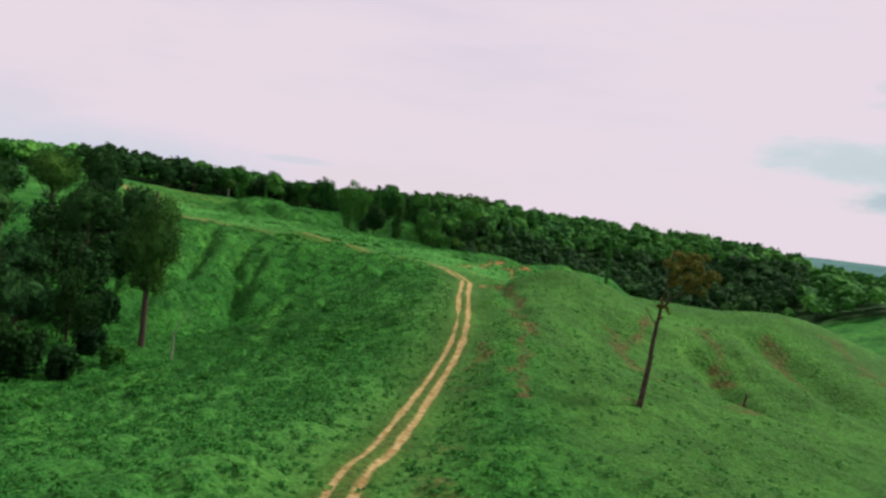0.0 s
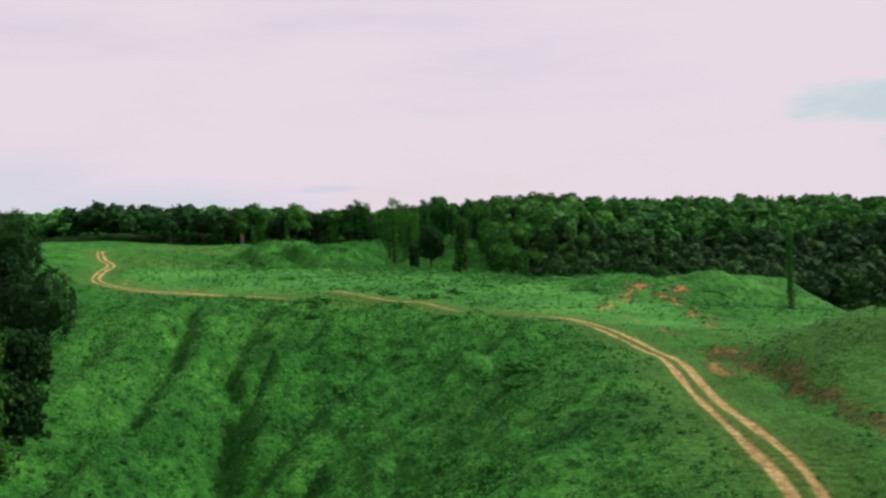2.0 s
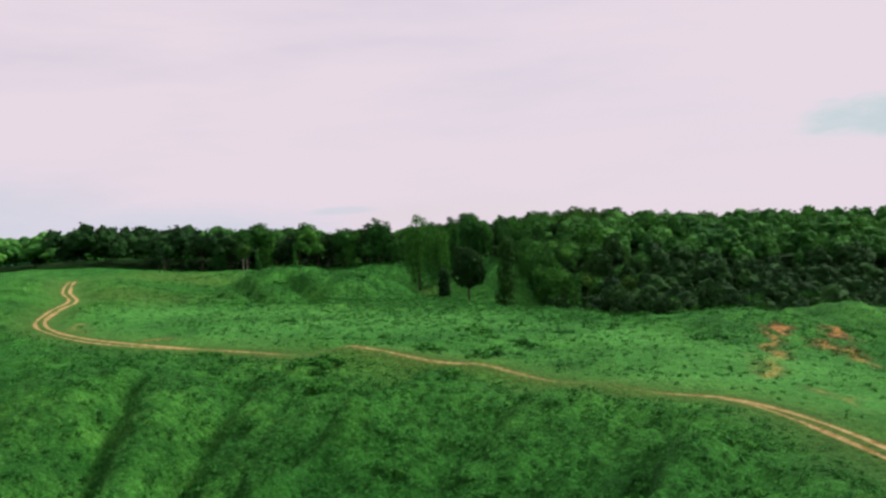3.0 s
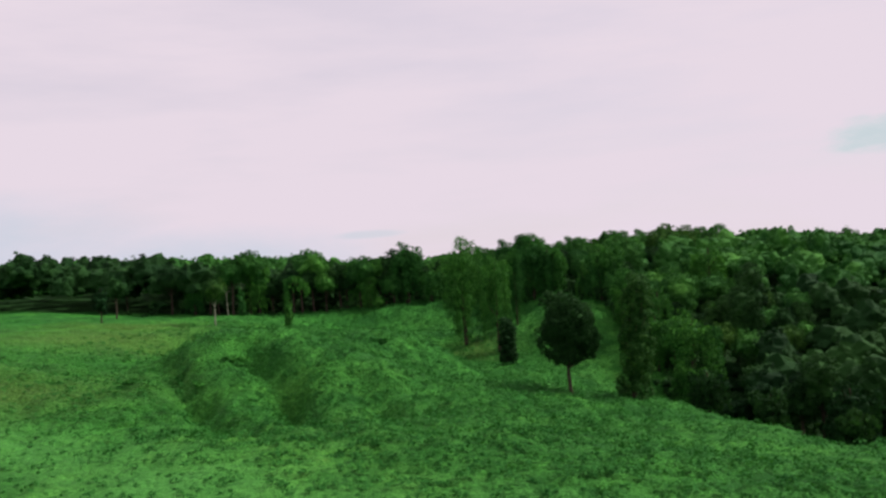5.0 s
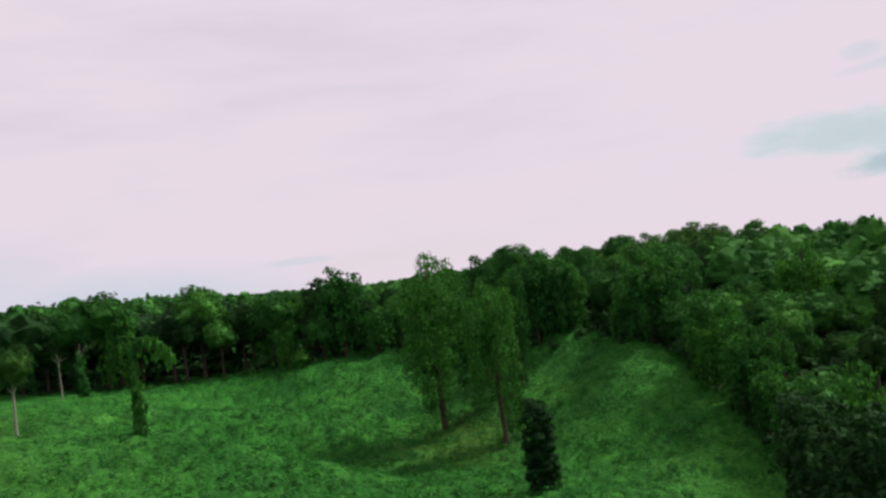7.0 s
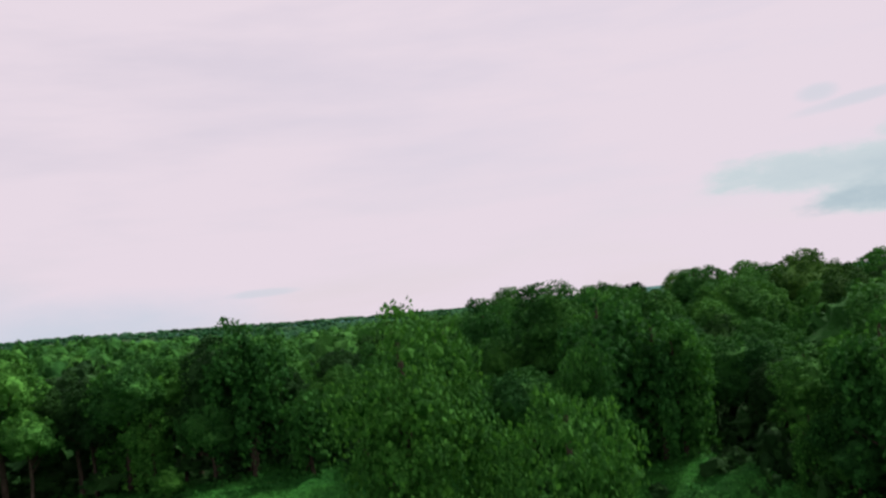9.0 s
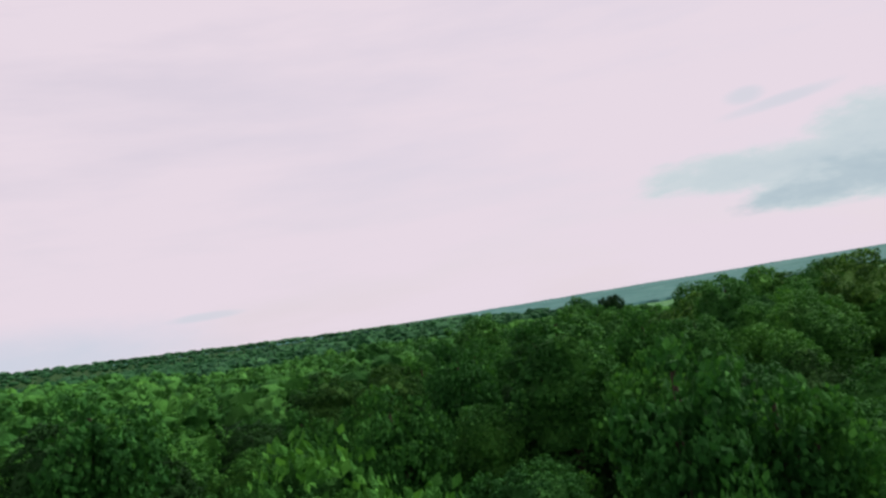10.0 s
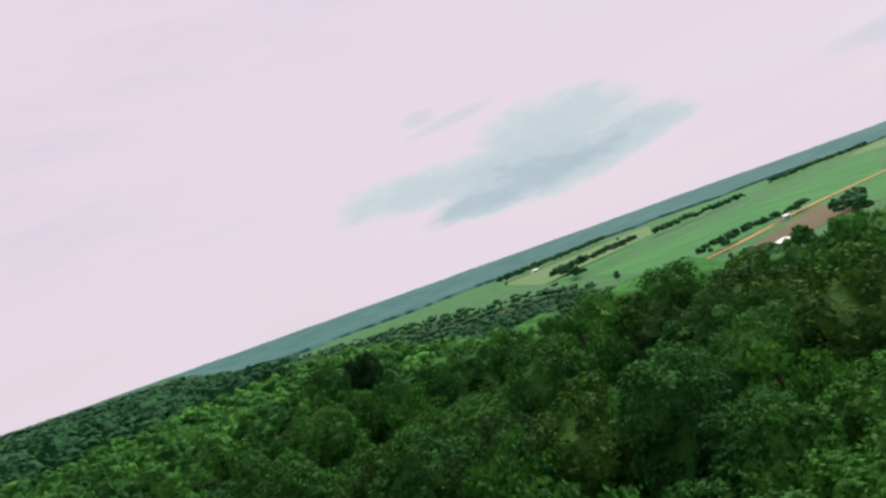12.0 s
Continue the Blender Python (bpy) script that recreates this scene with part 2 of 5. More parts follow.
HAZY_LEAF = field_material("hazy_woods_leaf", (0.036, 0.108, 0.102, 1), (0.062, 0.148, 0.134, 1), 0.006)
BLUISH_HAZE_LEAF = foliage("bluish_haze_leaf", (0.050, 0.135, 0.105, 1), (0.064, 0.155, 0.120, 1), (0.076, 0.17, 0.13, 1))
BARK = bark_material("bark", (0.030, 0.024, 0.018, 1), (0.085, 0.068, 0.050, 1))
PALE_BARK = bark_material("pale_bark", (0.14, 0.15, 0.11, 1), (0.26, 0.27, 0.20, 1))
SAND = earth_material("sandy_road", (0.21, 0.130, 0.045, 1), (0.47, 0.330, 0.145, 1))
WHITE_METAL = earth_material("white_metal", (0.70, 0.72, 0.74, 1), (0.82, 0.83, 0.84, 1), 0.4)
FIELD_GREEN = field_material("crop_green", (0.036, 0.142, 0.042, 1), (0.054, 0.180, 0.052, 1))
FIELD_PALE = field_material("pasture_pale", (0.088, 0.168, 0.066, 1), (0.125, 0.198, 0.080, 1))
FIELD_DRY = field_material("ploughed_brown", (0.085, 0.075, 0.042, 1), (0.125, 0.105, 0.060, 1))


# ---------------------------------------------------------------- lie of the land
# heights of the hills: a coarse net, 30 m by 42 m, from x -150, y -40
NET = [
    [15.3, 23.2, 30.1, 34.4, 35.8, 34.2, 30.4, 24.9, 18.6],
    [16.6, 20.6, 24.7, 29.0, 33.0, 34.2, 30.5, 23.7, 16.6],
    [18.8, 19.6, 20.7, 23.7, 29.2, 32.8, 29.9, 22.9, 16.5],
    [23.0, 22.3, 20.9, 20.5, 24.7, 30.6, 29.9, 24.6, 20.0],
    [29.3, 28.9, 27.2, 23.7, 24.4, 31.5, 32.8, 28.0, 24.0],
    [35.7, 36.1, 35.7, 34.2, 33.8, 35.9, 33.7, 28.0, 22.0],
    [40.2, 40.2, 38.8, 38.5, 39.9, 36.8, 31.7, 26.6, 18.3],
    [42.6, 42.7, 40.8, 36.8, 36.0, 32.9, 29.1, 26.0, 18.1],
    [43.5, 43.9, 43.2, 37.2, 32.2, 28.4, 24.6, 20.7, 14.8],
    [44.0, 42.7, 40.7, 36.9, 34.0, 32.1, 28.3, 24.7, 21.4],
    [45.2, 42.4, 39.6, 40.4, 42.7, 44.2, 42.0, 40.8, 39.6],
]
# ridges (+) and hollows (-): from, to, half width, rise
NEAR_FORMS = [
    (14, 60, 18, 45, 10, 1.0),
    (5, 88, 14, 80, 9, 0.9),
    (2.5, 104, -2, 142, 9, 2.4),
    (12, 95, 16, 114, 10, 2.7),
    (8, 97, 7, 106, 4, -1.5),
    (-59, 112, -29, 133, 13, -3.5),
    (28, 118, 50, 142, 11, -1.2),
    (-29, 133, -34, 162, 8, -3.6),
    (22, 135, 30, 118, 10, 4.2),
    (-22, 140, -12, 120, 7, -1.0),
    (-48, 156, -50, 169, 6, -0.5),
    (49, 166, 63, 114, 15, 3.7),
    (57, 171, 43, 195, 11, -3.2),
]
MIDDLE_FORMS = [
    (12, 172, 16, 190, 7, -0.4),
    (-53, 180, -19, 177, 8, 1.6),
    (17, 215, 31, 263, 10, 2.3),
    (45, 225, 55, 210, 10, -1.3),
    (40, 236, 52, 240, 9, 5.6),
    (-43, 242, -28, 239, 11, 1.1),
    (-75, 258, -70, 285, 8, 0.4),
    (-30, 262, -20, 300, 8, 1.0),
    (-60, 275, -40, 292, 8, 2.0),
    (-60, 283, -42, 273, 8, 5.0),
    (-34, 302, -20, 298, 8, -2.3),
]
FAR_FORMS = [
    (-68, 302, -58, 298, 7, 0.7),
    (5, 310, 57, 277, 15, -5.1),
    (-64, 310, -38, 303, 10, 1.0),
    (-45, 318, -36, 300, 8, 1.2),
    (-82, 318, -66, 330, 9, 0.7),
    (-21, 332, 5, 310, 12, -3.5),
    (-48, 339, -38, 332, 9, -2.3),
    (-8, 344, -13, 365, 8, 2.2),
    (-50, 345, -38, 352, 7, -1.7),
    (-12, 345, -6, 352, 6, 1.6),
    (-43, 352, -28, 338, 6, -1.2),
    (-63, 370, -41, 364, 10, -3.8),
    (-31, 374, -21, 332, 9, -1.9),
]
# small gullies and ribs, in the same way
GULLIES = [
    (-66, 277, -57, 263, 1.8, -1.8),
    (-57, 263, -45, 243, 2.0, -2.1),
    (-55, 275, -48, 265, 1.8, -1.8),
    (-48, 265, -40, 246, 2.0, -2.3),
    (-41, 268, -34, 252, 1.8, -1.0),
    (38, 110, 37, 88, 2.0, -2.0),
    (51, 122, 54, 100, 2.6, -2.0),
    (44, 120, 46, 92, 3.0, 1.4),
    (13, 150, 12, 96, 1.5, -1.1),
]
CRESTS = [
    (32, 137, 56, 137, 15, 2.7),
    (72, 137, 92, 132, 15, 4.2),
    (-62, 291, -44, 292, 6, 1.5),
    (-44, 292, -35, 298, 6, 2.0),
    (-35, 298, -26, 301, 6, 0.9),
    (-76, 308, -50, 311, 7, -2.8),
    (-50, 311, -34, 319, 7, -2.6),
    (-78, 325, -58, 326, 7, 1.8),
    (-58, 326, -47, 328, 6, 0.8),
    (-62, 347, -42, 340, 7, -2.0),
    (3, 286, 18, 262, 9, -3.5),
    (-28, 188, -17, 183, 5, 1.9),
    (-11, 179.5, -6, 175, 4, 0.7),
]
# finer nets laid over the coarse one: the side of the bowl, every 8 m from x -52, y 124;
# the folded valley ahead, every 12 m from x -76, y 262; the hollow beside the track, every 8 m
# from x -52, y 52; the slope on the track's other side, every 10 m from x 10, y 60
BOWL = [
    [0.3, -0.1, -0.9, -1.6, -1.0, -0.5, 0.7, 0.8],
    [0.3, -0.1, -0.7, -0.1, 0.5, -0.2, 1.0, 1.1],
    [0.5, -0.1, -0.8, -0.1, 0.9, -1.1, 0.8, 1.8],
    [1.5, 0.2, -2.4, -3.1, -2.6, -3.5, -2.0, 0.8],
    [1.7, 1.6, 0.9, -1.0, -3.5, -1.7, -0.1, 0.7],
    [-1.2, -1.6, -0.6, -1.5, -2.1, -0.5, 1.2, 1.1],
    [0.1, -0.2, -1.7, -1.8, -2.6, -0.2, 0.6, 0.8],
    [1.4, 0.4, -2.3, -2.5, -4.6, -2.1, -0.4, 0.2],
]
VALLEY = [
    [-0.5, -0.4, 0.2, -0.6, 0.3, 0.4, 0.3],
    [-1.1, -1.3, 0.2, -0.1, 1.6, 1.0, 0.2],
    [-1.4, -1.4, 0.0, 0.5, 1.4, 1.5, 0.0],
    [-0.8, -0.1, 1.9, 1.0, -0.2, -0.4, -0.9],
    [-0.3, 0.6, 2.5, 0.8, -0.5, -0.3, -0.1],
    [-1.4, -1.2, -0.7, -0.6, 1.3, 2.0, 1.3],
    [-2.0, -0.4, -1.0, -0.7, 2.3, 4.0, 2.0],
    [-1.7, 0.2, 0.0, -1.7, -0.7, 1.3, 0.5],
    [-1.2, -0.4, -0.5, -0.5, 1.6, 0.8, -0.3],
]
HOLLOW = [
    [-1.5, -1.6, -1.7, -1.9, -2.0, -0.4],
    [-1.6, -1.7, -1.9, -2.1, -2.5, -0.8],
    [-1.7, -1.9, -2.1, -2.0, -1.6, -0.4],
    [-1.9, -2.2, -2.6, -2.1, -0.8, 0.1],
    [-2.0, -2.3, -2.7, -2.0, 0.0, 0.9],
    [-2.0, -2.3, -2.9, -2.4, -1.2, 0.2],
    [-1.8, -2.0, -2.3, -2.6, -2.8, -0.6],
    [-1.6, -1.7, -1.8, -1.7, -1.0, 1.5],
    [-1.5, -1.5, -1.2, -1.0, 0.2, 1.8],
]
SLOPE = [
    [-0.5, -2.3, -1.7, -0.9, -0.6],
    [2.1, 0.5, -0.3, -0.4, -0.4],
    [3.0, 1.8, 0.4, -0.1, -0.3],
    [1.2, -1.0, -0.8, -0.3, -0.2],
    [1.4, 0.2, -0.5, -0.2, -0.1],
    [1.5, 0.7, -1.2, -0.3, 0.1],
    [1.4, 0.7, 0.0, 0.7, 0.7],
]
# ribs and rills down the side of the bowl
RIBS = [
    (-19, 176, -25, 165.5, 2.2, 2.0),
    (-25, 165.5, -30, 159, 2.2, 2.0),
    (-30, 159, -29, 147, 2.3, 1.9),
    (-26.5, 175, -32, 166, 1.5, -2.3),
    (-32, 166, -34, 158, 1.5, -2.2),
    (-34, 158, -33, 143, 1.6, -2.2),
    (-37, 180, -38.5, 168, 1.5, -2.0),
    (-38.5, 168, -34.5, 159, 1.5, -2.0),
    (-4, 156, -10, 147, 2.1, 2.0),
    (-10, 147, -21, 136, 2.2, 2.0),
    (-8.5, 153.5, -13.5, 148, 1.5, -2.3),
    (-13.5, 148, -25, 139.5, 1.6, -2.4),
    (-46, 178, -44.5, 164, 1.5, -1.9),
    (-44.5, 164, -42, 149, 1.6, -1.8),
    (-42, 173, -39.5, 150, 2.4, 1.2),
]


def lattice(ix, iy, seed):
    h = (ix * 374761393 + iy * 668265263 + seed * 974634777) & 0xFFFFFFFF
    h = ((h ^ (h >> 13)) * 1274126177) & 0xFFFFFFFF
    return ((h ^ (h >> 16)) & 0xFFFF) / 65535.0


def value_noise(x, y, seed=0):
    ix, iy = np.floor(x).astype(np.int64), np.floor(y).astype(np.int64)
    u, v = x - ix, y - iy
    u, v = u * u * (3 - 2 * u), v * v * (3 - 2 * v)
    a, b = lattice(ix, iy, seed), lattice(ix + 1, iy, seed)
    c, d = lattice(ix, iy + 1, seed), lattice(ix + 1, iy + 1, seed)
    return (a * (1 - u) + b * u) * (1 - v) + (c * (1 - u) + d * u) * v - 0.5


def fbm(x, y, size, octaves=3, seed=0):
    total = 0.0
    for k in range(octaves):
        total = total + value_noise(x / size * 2 ** k + 17.3 * k, y / size * 2 ** k - 9.1 * k, seed + k) / 2 ** k
    return total


def smooth(a, b, v):
    u = np.clip((v - a) / (b - a), 0, 1)
    return u * u * (3 - 2 * u)


def along(x, y, form):
    x0, y0, x1, y1, width = form[:5]
    dx, dy = x1 - x0, y1 - y0
    u = np.clip(((x - x0) * dx + (y - y0) * dy) / (dx * dx + dy * dy), 0, 1)
    return np.exp(-((x - x0 - u * dx) ** 2 + (y - y0 - u * dy) ** 2) / width ** 2)


def spline_weights(s):
    i = np.floor(s).astype(int)
    u = s - i
    return i, [((1 - u) ** 3) / 6, (3 * u ** 3 - 6 * u * u + 4) / 6, (-3 * u ** 3 + 3 * u * u + 3 * u + 1) / 6, u ** 3 / 6]


def fine_net(x, y, net, x0, y0, step):
    """A small spline net that fades to nothing past its rim."""
    net = np.pad(np.array(net), 2)
    rows, cols = net.shape
    ix, wx = spline_weights((x - x0) / step + 2)
    iy, wy = spline_weights((y - y0) / step + 2)
    z = 0.0
    for a in range(4):
        for c in range(4):
            z = z + wx[a] * wy[c] * net[np.clip(iy + c - 1, 0, rows - 1), np.clip(ix + a - 1, 0, cols - 1)]
    return z


def bluff_foot(y):
    """Where the bluff's foot meets the plain."""
    return np.interp(y, [-200, 300, 420, 480, 540, 600, 700, 760, 820, 950, 1264, 1708, 2297, 3200], [360, 340, 290, 235, 225, 285, 345, 365, 355, 430, 570, 575, 490, 390])


def brow(y):
    """Where the high ground begins to fall towards the plain."""
    return np.interp(y, [420, 470, 511, 555, 600, 650, 900, 1300, 1700], [150, 60, 20, 26, 38, 56, 70, 105, 150])


def far_land(x, y):
    """Bluff country ahead and to the left, a flat plain below it to the right, rising a little at its far rim."""
    s = x - bluff_foot(y) + 40 * fbm(x, y, 150, 2, 50)
    plateau = 42 + 10 * fbm(x, y, 160, 3, 40)
    z = plateau * (1 - smooth(-200, 10, s)) * (1 - smooth(0, 150, x - brow(y)))
    z = z + 30 * np.exp(-((x - 296) / 50) ** 2 - ((y - 745) / 64) ** 2) + 21 * np.exp(-((x - 236) / 40) ** 2 - ((y - 815) / 50) ** 2)
    r = np.hypot(x, y - 400)
    z = z * (1 - 0.30 * smooth(900, 2200, r))
    bearing = np.degrees(np.arctan2(x, y - 400))
    ridge = np.interp(bearing, [-45, -25, -18, -8, 0, 7, 11], [80, 78, 70, 58, 50, 43, 0]) * smooth(900, 1650, r + 300 * fbm(x, y, 400, 2, 77))
    return np.maximum(np.maximum(z, ridge), 50 * smooth(3300, 4750, r))


def hills(x, y):
    """Bare land, without what grows on it."""
    x, y = np.asarray(x, float), np.asarray(y, float)
    net = np.array(NET)
    ix, wx = spline_weights((np.clip(x, -240, 200) + 150) / 30)
    iy, wy = spline_weights((np.clip(y, -120, 520) + 40) / 42)
    z = 0.0
    for a in range(4):
        for c in range(4):
            z = z + wx[a] * wy[c] * net[np.clip(iy + c - 1, 0, 10), np.clip(ix + a - 1, 0, 8)]
    for form in NEAR_FORMS + MIDDLE_FORMS + FAR_FORMS + GULLIES + CRESTS + RIBS:
        z = z + form[5] * along(x, y, form)
    z = z + fine_net(x, y, BOWL, -52, 124, 8) + fine_net(x, y, VALLEY, -76, 262, 12) + fine_net(x, y, HOLLOW, -52, 52, 8) + fine_net(x, y, SLOPE, 10, 60, 10)
    out = np.maximum(np.maximum(-150 - x, x - 95), np.maximum(-60 - y, y - 415))
    blend = smooth(0, 120, out)
    z = z * (1 - blend) + far_land(x, y) * blend
    return z


# the track's centre line
TRACK = [(-6, -40), (-4, 0), (-2.7, 37.7), (-1.2, 48), (0, 57), (1.5, 68), (3.5, 80), (4.7, 90), (5.5, 104), (6, 118), (6.8, 131), (7.4, 145), (7.2, 155), (5, 162.5),
         (1.5, 168.5), (-3.7, 171.8), (-8.5, 177), (-14.3, 182), (-20.9, 184.8), (-28.5, 188.5), (-38, 194.5), (-50, 200.5), (-62, 207.5), (-72, 216), (-80, 226.5), (-86, 242), (-89.5, 255),
         (-97, 267.5), (-104, 282), (-112, 300)]


def curve_points(pts, step):
    """Catmull-Rom through the points, evenly spaced."""
    p = [pts[0]] + list(pts) + [pts[-1]]
    line = []
    for i in range(1, len(p) - 2):
        a, b, c, d = (np.array(q, float) for q in p[i - 1:i + 3])
        n = max(2, int(np.linalg.norm(c - b) / step))
        for k in range(n):
            u = k / n
            line.append(0.5 * (2 * b + (c - a) * u + (2 * a - 5 * b + 4 * c - d) * u * u + (3 * b - a - 3 * c + d) * u ** 3))
    line.append(np.array(p[-1], float))
    return np.array(line)


TRACK_LINE = curve_points(TRACK, 0.8)


def off_track(x, y):
    """Distance from the track's centre line."""
    best = np.full(np.shape(x), 1e9)
    for px, py in TRACK_LINE[::4]:
        best = np.minimum(best, (x - px) ** 2 + (y - py) ** 2)
    return np.sqrt(best)


def on_top(x, y):
    """The flat ridge top beyond the track, where light grass stands thinner kudzu."""
    bend = np.array(TRACK[13:26])[::-1]
    past = y - np.interp(x, bend[:, 0], bend[:, 1]) + 5 * fbm(x, y, 14, 2, 45)
    return smooth(-3, 4, past) * smooth(46, 28, past) * smooth(-84, -66, x) * smooth(26, 12, x)


def growth(x, y, track):
    """Height of the kudzu and grass that covers the hills: rounded hummocks, low beside the track."""
    near = smooth(1.5, 6.5, track)
    wx, wy = x + 2.5 * fbm(x, y, 9, 2, 61), y + 2.5 * fbm(x, y, 9, 2, 71)
    mound = (2 * np.abs(value_noise(wx / 5.0, wy / 5.0, 3))) ** 0.6
    puff = (2 * np.abs(value_noise(wx / 2.3 + 5, wy / 2.3, 8))) ** 0.6
    tuft = (2 * np.abs(value_noise(wx / 1.15 + 3, wy / 1.15 - 7, 18))) ** 0.6
    thick = 0.55 + 1.1 * np.clip(0.5 + fbm(x, y, 28, 2, 91), 0.05, 1)
    thick = thick * (1 - 0.55 * smooth(6, 14, x) * smooth(182, 165, y))
    hill = smooth(-0.2, 0.5, fbm(x, y, 13, 2, 33))
    thick = thick * (1 - 0.45 * on_top(x, y))
    # ribs of vine that fan out down the bowl's side, with narrow creases between them
    turn, reach = np.arctan2(y - 108, x + 46), np.hypot(x + 46, y - 108)
    fan = (2 * np.abs(value_noise(turn * 8.5 + 0.3 * fbm(x, y, 14, 2, 29), reach / 90.0, 27))) ** 0.75
    side = smooth(-1, -6, x) * smooth(-62, -50, x) * smooth(100, 122, y) * smooth(182, 168, y) * smooth(14, 26, reach)
    low = 1 - 0.6 * side
    return near * thick * (0.45 * low * mound + 0.55 * puff + 0.40 * tuft + 0.50 * low * hill + 2.0 * side * fan) + 0.05


def cover(x, y):
    x, y = np.asarray(x, float), np.asarray(y, float)
    return hills(x, y) + growth(x, y, off_track(x, y))


def mesh_object(name, verts, faces, mat, parent=None, smooth_faces=False):
    """verts: n x 3; faces: an n x 3 or n x 4 array."""
    me = bpy.data.meshes.new(name)
    verts, faces = np.asarray(verts, np.float32), np.asarray(faces, np.int32)
    k = faces.shape[1]
    me.vertices.add(len(verts))
    me.vertices.foreach_set("co", verts.ravel())
    me.loops.add(faces.size)
    me.loops.foreach_set("vertex_index", faces.ravel())
    me.polygons.add(len(faces))
    me.polygons.foreach_set("loop_start", np.arange(0, faces.size, k, dtype=np.int32))
    me.polygons.foreach_set("use_smooth", np.full(len(faces), smooth_faces))
    me.update(calc_edges=True)
    me.validate()
    me.materials.append(mat)
    ob = new(name, me)
    if parent:
        ob.parent = parent
    return ob


def stretch(lo, hi, step, reach, grow):
    """Even steps from lo to hi, growing steps out to reach on both sides."""
    mid = list(np.arange(lo, hi + 1e-6, step))
    right, left, s = [hi], [lo], step
    while right[-1] < reach:
        s *= grow
        right.append(right[-1] + s)
    s = step
    while left[-1] > -reach:
        s *= grow
        left.append(left[-1] - s)
    return np.array(left[:0:-1] + mid + right[1:])


def forest_edge(x):
    """How far ahead the woods begin."""
    xs = [-900, -145, -105, -70, -45, -33, -20, -6, 1, 8, 15, 40, 75, 125, 400]
    ys = [390, 389, 388, 391, 391, 386, 371, 353, 322, 298, 286, 276, 276, 276, 250]
    return np.interp(x, xs, ys)


def vigour(x, y):
    """Taller trees on the rises of the bluff and far to the left."""
    return 0.99 + 0.16 * np.exp(-((x - 20) ** 2 + (y - 421) ** 2) / 19 ** 2) + 0.10 * np.exp(-((x - 74) ** 2 + (y - 396) ** 2) / 32 ** 2) + 0.17 * smooth(-60, -110, x) * smooth(640, 480, y) - 0.25 * smooth(442, 482, y) * smooth(900, 700, y) * smooth(-135, -80, x) * smooth(130, 40, x)


def clearing(x, y):
    """A vine-covered slope without trees below the bluff."""
    edge = 0.5 * fbm(x, y, 30, 2, 15)
    return (((x - 296) / 58) ** 2 + ((y - 745) / 68) ** 2 + edge < 1) | (((x - 236) / 34) ** 2 + ((y - 815) / 50) ** 2 + edge < 1)


# red soil laid open on the slopes, in streaks: from, to, half width
BARE_NEAR = [(14, 151, 13, 118, 1.3), (13, 118, 11, 85, 1.3), (11, 85, 8, 63, 1.1), (6, 83, 4, 66, 0.8), (25, 110, 25, 92, 1.2), (33, 116, 24, 100, 1.1),
             (52, 123, 51, 108, 1.8), (43, 126, 39, 100, 1.2), (38, 96, 34, 82, 1.5), (26, 106, 26, 82, 0.8), (63, 126, 64, 110, 1.8), (0, 44, 3, 49, 0.9), (1, 41, 2, 37, 0.8)]
BARE_FAR = [(7, 178, 13, 193, 2.0), (13, 193, 16, 204, 1.2), (18, 208, 21, 186, 1.5), (21, 186, 18, 165, 1.0), (10, 174, 13, 158, 0.9), (31, 222, 24, 203, 2.0), (11, 141, 10, 135, 1.5),
            (15, 152, 15, 146, 0.9), (-66, 208, -53, 207, 1.6), (-73, 224, -70, 216, 2.2), (-37, 195, -29, 192, 1.0), (19, 69, 19.6, 69.5, 0.8), (-58, 345, -46, 342, 0.7)]


